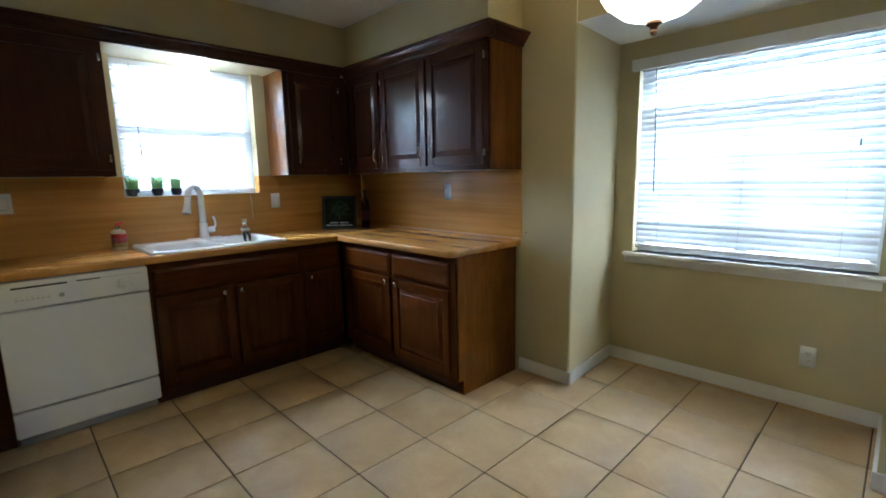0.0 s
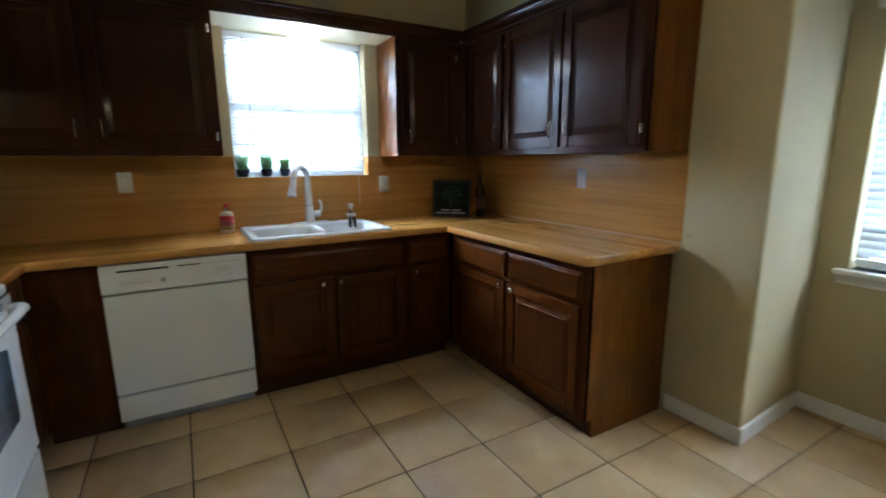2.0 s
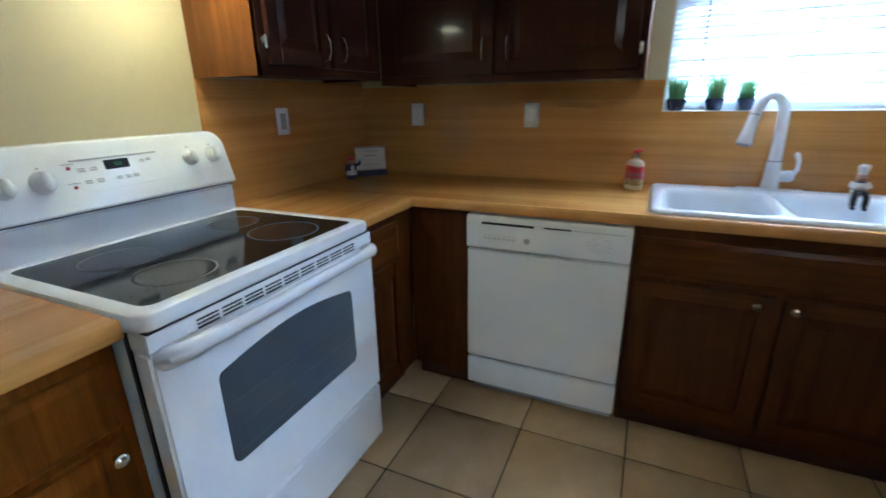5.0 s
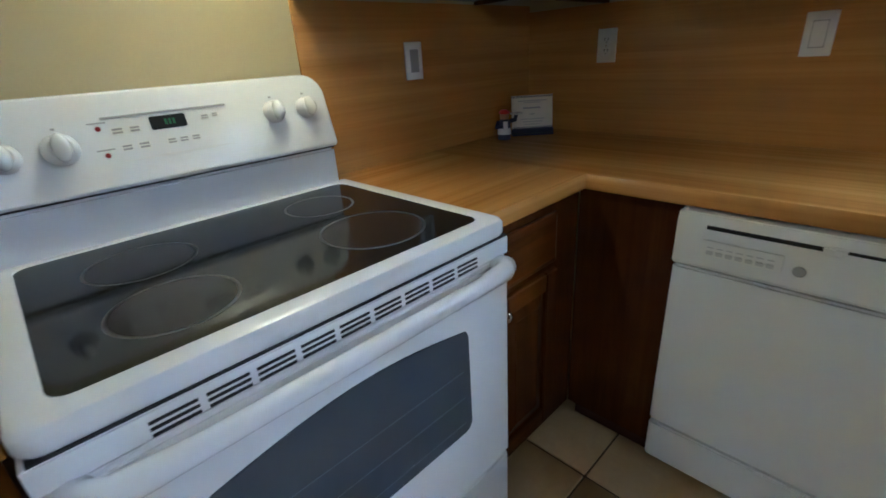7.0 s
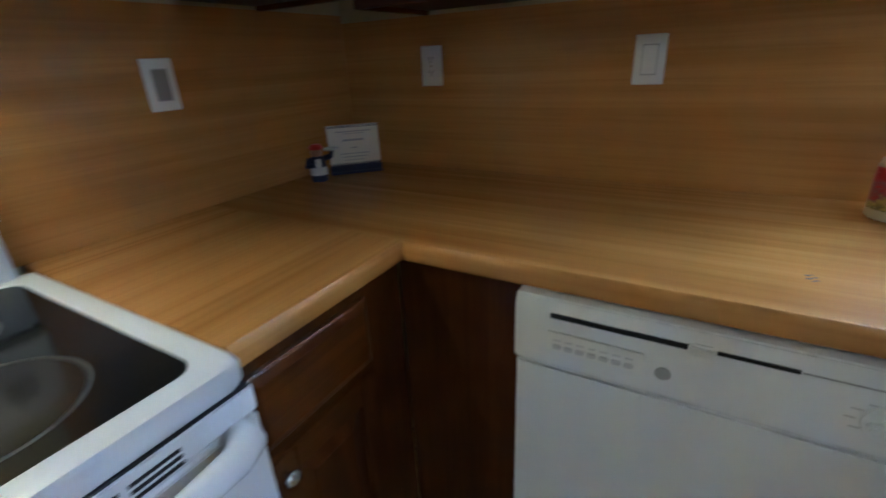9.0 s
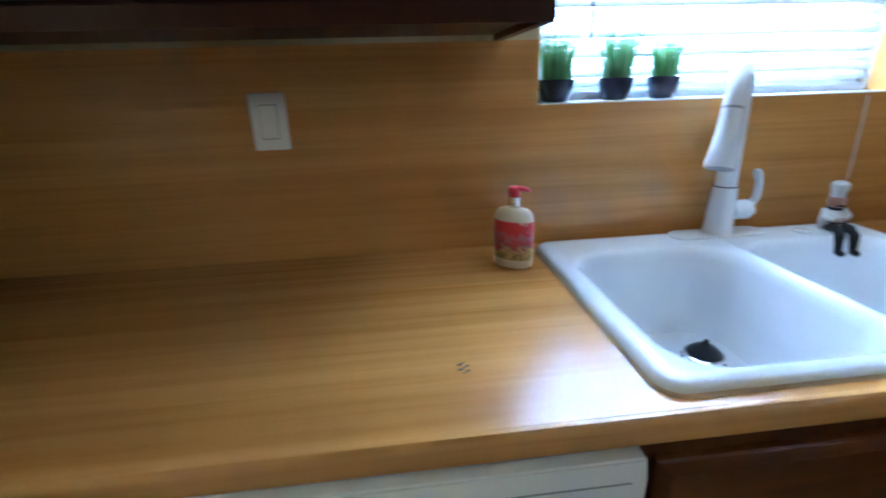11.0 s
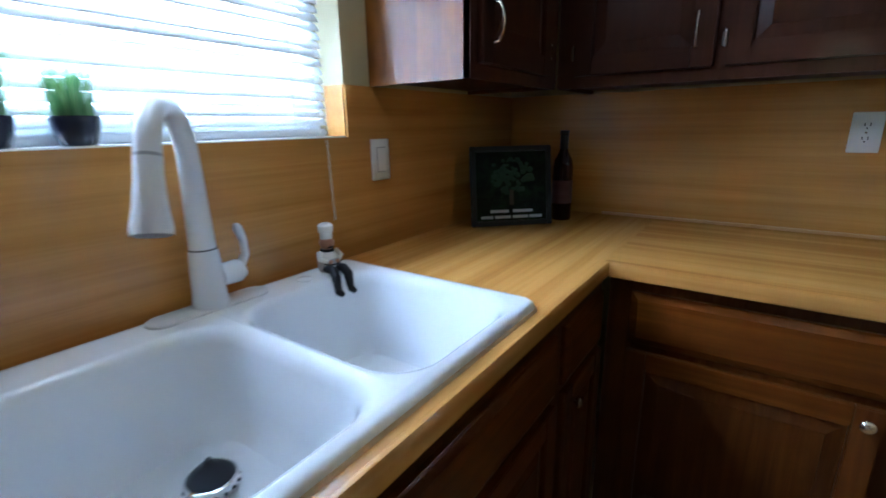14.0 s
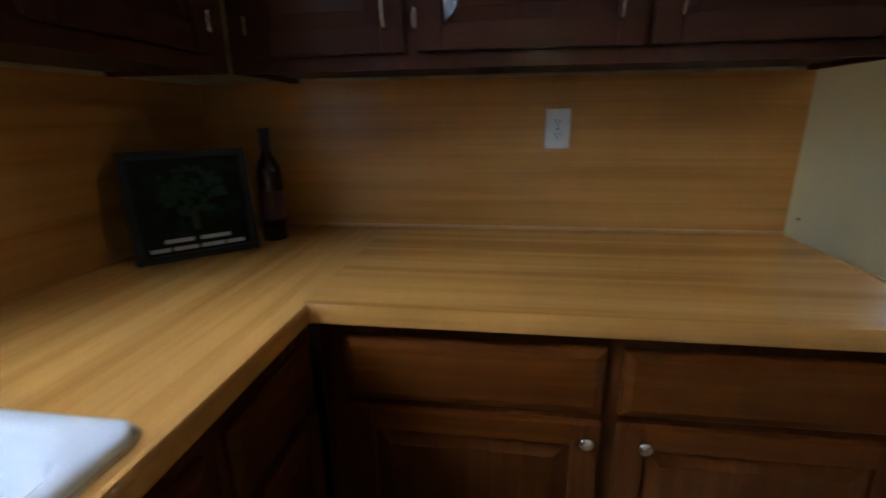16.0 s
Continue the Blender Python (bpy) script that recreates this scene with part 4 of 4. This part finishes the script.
arch += [(0.611 + 0.026 * math.sin(radians(18 * k)), 0.476 - 0.026 * math.cos(radians(18 * k))) for k in range(6)]
arch += [(0.637 - 0.002 * k, 0.698 + 0.006 * k) for k in range(3)]
arch += [(0.628 - 0.511 * k / 16, 0.716 + 0.032 * math.sin(math.pi * k / 16)) for k in range(17)]
arch += [(0.112 - 0.002 * k, 0.710 - 0.006 * k) for k in range(3)]
part("door_glass", extruded(arch, "x", 0.688, 0.6945, bevel=0.0015), OVENGLASS, door, "smoked grey oven window")
for k in range(3):
    part("rack_line", boxes(((0.6946, 0.13, 0.48 + k * 0.07), (0.6952, 0.615, 0.482 + k * 0.07))), OVENRACK, door, smooth=False)
hp = [(0.690, S0 + 0.030, 0.820), (0.715, S0 + 0.036, 0.829), (0.735, S0 + 0.066, 0.836), (0.742, 0.13, 0.838), (0.744, SW / 2, 0.839), (0.742, SW - 0.16, 0.838), (0.735, SW - 0.074, 0.836), (0.715, SW - 0.046, 0.829), (0.690, SW - 0.040, 0.820)]
part("handle", tube(hp, [0.026, 0.024, 0.020, 0.0165, 0.016, 0.0165, 0.020, 0.024, 0.026], 16), ENAMEL, door)
part("drawer", boxes(((0.636, S0 + 0.001, 0.035), (0.690, SW - 0.004, 0.262)), bevel=0.007, seg=3), ENAMEL, stove)

hood = thing("range_hood", (0, -1.848, 1.722), "white under-cabinet range hood with its light on", "range hood")
part("shell", extruded([(0.0, 0.0), (0.0, 0.181), (0.33, 0.181), (0.425, 0.060), (0.425, 0.0), (0.405, 0.0), (0.405, 0.022), (0.02, 0.022), (0.02, 0.0)], "y", 0.002, 0.760), ENAMEL, hood)
for y in (0.002, 0.748):
    part("side_lip", boxes(((0.0, y, -0.001), (0.424, y + 0.012, 0.03))), ENAMEL, hood, smooth=False)
part("light_lens", boxes(((0.20, 0.44, 0.008), (0.33, 0.70, 0.0215)), bevel=0.003), HOOD_GLOW, hood, "glowing warm lamp lens")
part("grease_filter", boxes(((0.06, 0.08, 0.010), (0.36, 0.40, 0.0215)), bevel=0.002), OVENDARK, hood)

# ---- lamps ----
drum = thing("ceiling_lamp", (2.02, -0.20, SOFFIT), "lit frosted drum lamp under the soffit over the sink", "lamp")
part("canopy", lathe([(0.0, -0.001), (0.075, -0.001), (0.075, -0.014), (0.070, -0.018)], 28), WHITEGLAZE, drum)
part("shade", lathe([(0.070, -0.016), (0.086, -0.020), (0.088, -0.085), (0.080, -0.098), (0.0, -0.100)], 32), DRUM_GLOW, drum, "glowing frosted glass")
bowl = thing("pendant_lamp", (2.68, -2.962, 2.56), "lit alabaster glass bowl pendant with a bronze finial", "lamp")
part("canopy", lathe([(0.0, -0.026), (0.065, -0.026), (0.060, -0.046), (0.012, -0.055)], 28), BRONZE, bowl)
part("stem", tube([(0, 0, -0.05), (0, 0, -0.72)], 0.008, 12), BRONZE, bowl)
part("shade", lathe([(0.215, -0.50), (0.213, -0.520), (0.198, -0.560), (0.165, -0.615), (0.110, -0.660), (0.050, -0.682), (0.012, -0.688), (0.012, -0.682), (0.050, -0.675), (0.107, -0.653), (0.160, -0.609), (0.192, -0.556), (0.207, -0.518), (0.209, -0.50)], 40), BOWL_GLOW, bowl, "glowing cream glass bowl", at=pose(0, 0, -0.019))
part("finial", lathe([(0.0, -0.685), (0.026, -0.688), (0.028, -0.696), (0.014, -0.706), (0.010, -0.714), (0.013, -0.722), (0.008, -0.732), (0.0, -0.736)], 20), BRONZE, bowl, "dark bronze finial", at=pose(0, 0, -0.019))


# ---- outlets and switches ----
def plate(kind, label, at, turn):
    """A wall plate facing local -y."""
    pl = thing("switch_plate" if kind == "rocker" else "power_outlet", at, label, "switch" if kind == "rocker" else "outlet", turn=turn)
    w, h = 0.0365, 0.0585
    part("cover_plate", loft([[(x, y, z) for x, z in rrect(-w + o, w - o, -h + o, h - o, [0.004] * 4, 3)] for o, y in ((0, 0), (0, -0.004), (0.0025, -0.0062))]), PLASTIC, pl)
    if kind == "duplex":
        for s in (-1, 1):
            rec = part("receptacle", loft([[(x, y, z) for x, z in rrect(-0.0165, 0.0165, s * 0.0195 - 0.0135, s * 0.0195 + 0.0135, [0.009] * 4, 4)] for y in (-0.006, -0.0078)]), PLASTIC, pl)
            for x in (-0.0065, 0.0065):
                part("slot", boxes(((x - 0.0013, -0.0083, s * 0.0195 - 0.001), (x + 0.0013, -0.0076, s * 0.0195 + 0.008))), RUBBER, rec, smooth=False)
            part("slot", boxes(((-0.002, -0.0083, s * 0.0195 - 0.009), (0.002, -0.0076, s * 0.0195 - 0.005))), RUBBER, rec, smooth=False)
        part("screw", lathe([(0.003, 0.0), (0.003, 0.001), (0.0, 0.0015)], 10), NICKEL, pl, at=pose(0, -0.006, 0, 90))
    else:
        part("frame_line", boxes(((-0.0185, -0.0068, -0.036), (0.0185, -0.0058, 0.036))), GREYPRINT, pl, smooth=False)
        part("rocker" if kind == "rocker" else "insert", boxes(((-0.0168, -0.0095, -0.0335), (0.0168, -0.006, 0.0335)), bevel=0.0015), PLASTIC if kind == "rocker" else plain("grey_insert", (0.30, 0.30, 0.28), 0.5), pl)
        for z in (-0.048, 0.048):
            part("screw", lathe([(0.0028, 0.0), (0.0028, 0.001), (0.0, 0.0015)], 10), PLASTIC, pl, at=pose(0, -0.006, z, 90))
    return pl


plate("decora", "white wall plate with a grey insert on the backsplash", (P, -0.672, 1.228), 90)
plate("duplex", "white duplex outlet on the wood backsplash", (0.359, -P, 1.234), 0)
plate("rocker", "white rocker switch on the wood backsplash", (0.994, -P, 1.230), 0)
plate("rocker", "white rocker switch beside the sink window", (2.601, -P, 1.177), 0)
plate("duplex", "white duplex outlet on the wood backsplash", (R - P, -1.167, 1.229), -90)
plate("duplex", "white duplex outlet low on the khaki wall", (ALC, -3.335, 0.303), -90)
hook = thing("wall_screw", (R, -1.885, 0.961), "tiny dark screw in the khaki wall", "screw", turn=-90)
part("head", lathe([(0.0045, 0.0), (0.0045, 0.002), (0.0, 0.003)], 10), RUBBER, hook, at=pose(0, 0, 0, 90))


# ---- plants on the sill ----
def potted_grass(at, tall, spread, seed, label, wide=1.0):
    rnd = random.Random(seed)
    pl = thing("potted_plant", at, label, "plant", "potted grasses on the sill")
    pl.matrix_basis = pl.matrix_basis @ Matrix.Diagonal((wide, wide, 1.0, 1.0))
    part("pot", lathe([(0.025, 0.0), (0.029, 0.003), (0.034, 0.016), (0.038, 0.034), (0.040, 0.047), (0.0395, 0.0495), (0.036, 0.0495), (0.033, 0.038)], 28), POT, pl)
    part("soil", lathe([(0.032, 0.038), (0.015, 0.041), (0.0, 0.042)], 20), SOIL, pl)
    bm = bmesh.new()
    for _ in range(260):
        a, r = rnd.uniform(0, 2 * math.pi), 0.030 * math.sqrt(rnd.random())
        x, y = r * math.cos(a), r * math.sin(a)
        h = tall * rnd.uniform(0.78, 1.08)
        lx, ly = x * spread + rnd.uniform(-0.008, 0.008), y * spread + rnd.uniform(-0.008, 0.008)
        b = rnd.uniform(0, math.pi)
        wx, wy = 0.0017 * math.cos(b), 0.0017 * math.sin(b)
        prev = None
        for k in range(4):
            s = k / 3
            cx, cy, cz, q = x + lx * s * s, y + ly * s * s, 0.040 + h * s, 1 - 0.75 * s
            pair = (bm.verts.new((cx - wx * q, cy - wy * q, cz)), bm.verts.new((cx + wx * q, cy + wy * q, cz)))
            if prev:
                bm.faces.new((prev[0], prev[1], pair[1], pair[0]))
            prev = pair
    part("grass", bm, GRASS, pl, "upright bright green blades")


SILL = WZ0 + 0.003
potted_grass((1.634, 0.034, SILL), 0.098, 0.38, 3, "artificial green grass in a small dark blue pot", 1.06)
potted_grass((1.779, 0.034, SILL), 0.106, 0.75, 4, "splayed artificial grass in a small dark blue pot")
potted_grass((1.896, 0.034, SILL), 0.086, 0.38, 5, "short artificial green grass in a dark blue pot", 0.93)

# ---- soap bottle ----
soap = thing("soap_bottle", (1.498, -0.131, CT), "cream hand soap bottle with flowered label and red pump", "bottle", turn=-38)
oval = 0.58
soap.matrix_basis = soap.matrix_basis @ Matrix.Diagonal((1.0, 1.0, 0.925, 1.0))
bb = lathe([(0.0, 0.0), (0.038, 0.0), (0.0425, 0.004), (0.044, 0.012), (0.044, 0.118), (0.041, 0.130), (0.033, 0.138), (0.016, 0.142), (0.014, 0.146), (0.014, 0.150)], 36)
bmesh.ops.scale(bb, vec=(1, oval, 1), verts=bb.verts)
part("bottle", bb, CREAM, soap)
lb = lathe([(0.0445, 0.022), (0.0447, 0.024), (0.0447, 0.112), (0.0445, 0.114)], 36)
bmesh.ops.scale(lb, vec=(1, oval + 0.004, 1), verts=lb.verts)
part("label", lb, FLOWERS, soap, "red flowered paper label")
part("collar", lathe([(0.0135, 0.148), (0.0135, 0.168), (0.010, 0.170)], 20), CHROME, soap, "silver collar")
part("pump_head", add(lathe([(0.010, 0.168), (0.013, 0.172), (0.014, 0.184), (0.011, 0.190), (0.0, 0.191)], 20), tube([(0.0, 0, 0.185), (0.02, 0, 0.187), (0.034, 0, 0.184)], [0.007, 0.0055, 0.004], 10)), RED, soap, "red plastic pump")

# ---- chef figurine on the sink rim, legs hanging into the bowl ----
bm = bmesh.new()
add(bm, slotted(tube([(0, 0, 0.0), (0, 0, 0.012), (0, 0, 0.034), (0, 0.0, 0.046)], [0.019, 0.022, 0.020, 0.012], 16), 0))
add(bm, ball((0, -0.001, 0.060), 0.0155, slot=1))
add(bm, slotted(tube([(0, 0, 0.043), (0, 0, 0.048)], [0.0150, 0.0135], 14), 2))
add(bm, ball((0, -0.015, 0.058), 0.004, slot=1, seg=8))
add(bm, slotted(tube([(-0.008, -0.0145, 0.053), (0, -0.0165, 0.0545), (0.008, -0.0145, 0.053)], [0.001, 0.0028, 0.001], 8), 2))
add(bm, slotted(tube([(0, 0, 0.070), (0, 0, 0.080), (0, 0, 0.084), (0, 0, 0.097), (0, 0, 0.102)], [0.0125, 0.0125, 0.0150, 0.0160, 0.010], 16), 0))
for s in (-1, 1):
    add(bm, slotted(tube([(s * 0.018, 0, 0.042), (s * 0.025, -0.010, 0.030), (s * 0.012, -0.020, 0.024)], [0.007, 0.0065, 0.005], 10), 0))
    add(bm, slotted(tube([(s * 0.021, -0.018, 0.022), (s * 0.010, -0.0235, 0.0185), (0, -0.0245, 0.018)], 0.0016, 8), 2))
    add(bm, ball((s * 0.008, -0.021, 0.024), 0.0055, slot=1, seg=8))
    add(bm, slotted(tube([(s * 0.010, -0.004, 0.008), (s * 0.013, -0.036, 0.010), (s * 0.015, -0.048, 0.000), (s * 0.015, -0.051, -0.027)], [0.009, 0.0095, 0.0095, 0.0085], 10), 2))
    add(bm, slotted(tube([(s * 0.015, -0.048, -0.030), (s * 0.015, -0.066, -0.034)], [0.008, 0.006], 10), 2))
add(bm, slotted(boxes(((-0.013, -0.0235, 0.014), (0.013, -0.0215, 0.030)), bevel=0.0006), 3))
chef = new("chef_figurine", mesh_of("chef_figurine", bm, [WHITEGLAZE, SKIN, BLACK, GREYPRINT]))
chef.matrix_basis = pose(2.303, -0.094, CT + 0.0185, 0, 0, -8) @ Matrix.Scale(1.16, 4)
tagged(chef, "small ceramic chef figurine sitting on the sink rim", "figurine")

# ---- card and figurine in the west corner ----
card = thing("recipe_card", (0.141, -0.169, CT), "cream printed card with navy borders on a dark stand", "card", turn=45)
tilt = pose(0, 0, 0, -8)
card.matrix_basis = card.matrix_basis @ Matrix.Scale(1.04, 4)
cardb = part("card", boxes(((-0.08, -0.001, 0.018), (0.08, 0.002, 0.150)), bevel=0.0005), PAPER, card, at=tilt)
part("stand", boxes(((-0.082, -0.016, 0.0), (0.082, 0.030, 0.008)), ((-0.082, -0.006, 0.006), (0.082, 0.006, 0.026)), bevel=0.002), NAVY, card)
for z in (0.146, 0.030):
    part("border", boxes(((-0.079, -0.0018, z - 0.004), (0.079, -0.0008, z + 0.002))), NAVY, cardb, smooth=False)
    for k in range(16):
        part("border_check", boxes(((-0.077 + k * 0.0098, -0.0024, z - 0.003), (-0.072 + k * 0.0098, -0.0015, z + 0.001))), PAPER, cardb, smooth=False)
for z, a, b, t in ((0.128, -0.055, 0.058, 0.003), (0.122, -0.030, 0.034, 0.002), (0.100, -0.035, 0.032, 0.006), (0.078, -0.012, 0.010, 0.003), (0.060, -0.045, 0.048, 0.0025), (0.050, -0.040, 0.040, 0.0025), (0.040, -0.032, 0.030, 0.002)):
    part("print_line", boxes(((a, -0.0018, z), (b, -0.0008, z + t))), GREYPRINT, cardb, smooth=False)
bm = bmesh.new()
add(bm, slotted(tube([(0, 0, 0.0), (0, 0, 0.004), (0, 0, 0.022), (0, 0, 0.026)], [0.016, 0.017, 0.015, 0.013], 14), 2))
add(bm, slotted(tube([(0, 0, 0.014), (0, 0, 0.030)], [0.0185, 0.017], 14), 0))
add(bm, slotted(tube([(0, 0, 0.026), (0, 0, 0.045), (0, 0, 0.052)], [0.017, 0.016, 0.010], 14), 2))
add(bm, slotted(boxes(((-0.006, -0.0175, 0.03), (0.006, -0.0155, 0.048)), bevel=0.0005), 0))
add(bm, ball((0, -0.001, 0.060), 0.012, slot=1))
add(bm, slotted(tube([(0, 0, 0.066), (0, 0, 0.070), (0, 0, 0.076)], [0.013, 0.015, 0.008], 14), 3))
add(bm, slotted(tube([(0.015, 0, 0.046), (0.028, -0.006, 0.050), (0.030, -0.008, 0.062)], [0.006, 0.0055, 0.005], 8), 2))
add(bm, slotted(tube([(0.030, -0.008, 0.064), (0.030, -0.008, 0.067)], [0.016, 0.016], 14), 0))
add(bm, slotted(tube([(-0.015, 0, 0.046), (-0.022, -0.010, 0.034), (-0.008, -0.018, 0.036)], [0.006, 0.0055, 0.005], 8), 2))
waiter = new("waiter_figurine", mesh_of("waiter_figurine", bm, [WHITEGLAZE, SKIN, NAVY, RED]))
waiter.matrix_basis = pose(0.098, -0.300, CT, 0, 0, 50) @ Matrix.Scale(1.5, 4)
tagged(waiter, "small painted waiter figurine standing before the card", "figurine")

GRASSDARK = plain("dark_green_print", (0.009, 0.034, 0.015), 0.45, wear=0.3, spec=0.25)

# ---- dark sign and bottle in the east corner ----
sign = thing("framed_sign", (3.066, -0.210, CT), "dark framed tree picture with white lettering leaning in corner", "sign", turn=-46)
lean_back = pose(0, 0, 0, -9)
w2, h2 = 0.150, 0.285
fr = part("frame", boxes(((-w2, -0.010, 0), (-w2 + 0.02, 0.010, h2)), ((w2 - 0.02, -0.010, 0), (w2, 0.010, h2)), ((-w2 + 0.02, -0.009, 0), (w2 - 0.02, 0.009, 0.02)), ((-w2 + 0.02, -0.009, h2 - 0.02), (w2 - 0.02, 0.009, h2)), bevel=0.003), BLACK, sign, at=lean_back)
pic = part("picture", boxes(((-w2 + 0.018, -0.002, 0.018), (w2 - 0.018, 0.004, h2 - 0.018))), PICTURE, fr, "dark picture of a tree", smooth=False)
crown_bm = bmesh.new()
rt = random.Random(21)
for _ in range(70):
    a, r = rt.uniform(0, 2 * math.pi), math.sqrt(rt.random())
    add(crown_bm, ball((0.085 * r * math.cos(a), -0.0025, 0.178 + 0.062 * r * math.sin(a)), rt.uniform(0.006, 0.014), (1, 0.06, 0.8), seg=6))
part("tree_crown", crown_bm, GRASSDARK, fr, "dark green printed tree crown")
part("tree_trunk", boxes(((-0.008, -0.0033, 0.075), (0.008, -0.0012, 0.13)), bevel=0.001), SOIL, fr)
for z, segs in ((0.048, ((-0.08, -0.012), (0.004, 0.078))), (0.027, ((-0.115, -0.07), (-0.063, -0.005), (0.003, 0.06), (0.066, 0.112)))):
    for a, b in segs:
        part("lettering_bar", boxes(((a, -0.0035, z), (b, -0.0015, z + 0.010))), GREYPRINT, fr, smooth=False)
wine = thing("wine_bottle", (3.270, -0.315, CT), "dark wine bottle standing beside the framed sign", "bottle")
wine.matrix_basis = wine.matrix_basis @ Matrix.Diagonal((1.0, 1.0, 1.07, 1.0))
part("glass", lathe([(0.0, 0.0), (0.034, 0.0), (0.037, 0.004), (0.037, 0.185), (0.032, 0.210), (0.017, 0.238), (0.0145, 0.250), (0.0145, 0.295), (0.016, 0.297), (0.016, 0.308), (0.0, 0.309)], 28), BOTTLE, wine)
part("label", lathe([(0.0373, 0.06), (0.0375, 0.062), (0.0375, 0.138), (0.0373, 0.14)], 28), plain("dark_red_label", (0.07, 0.018, 0.022), 0.5), wine)
part("capsule", lathe([(0.0150, 0.240), (0.0150, 0.296), (0.0165, 0.298), (0.0165, 0.309), (0.0, 0.310)], 24), BLACK, wine)

# ---- floor tiles ----
G = 0.4072
fl = bpy.data.objects["floor"]
h = G / 2 - 0.0035
tl = [[(x, y, z) for x, y in rrect(-h + o, h - o, -h + o, h - o, [0.003] * 4, 1)] for o, z in ((0.0, -0.006), (0.0, -0.002), (0.0022, 0.0))]
tile_mesh = mesh_of("tile", loft(tl), TILE)
rnd = random.Random(8)
for i in range(-6, 7):
    for j in range(-5, 13):
        x, y = 2.002 + G * (i + 0.5), -1.594 - G * (j + 0.5)
        if x < -0.2 or x > 4.3 or y > 0.2 or y < SOUTH - 0.2 or (x > R + 0.25 and not (NOOK_S - 0.22 < y < NOOK_N + 0.22)):
            continue
        shared("tile", tile_mesh, fl, pose(x, y, rnd.uniform(-0.0004, 0.0), 0, 0, 90 * rnd.randrange(4)))
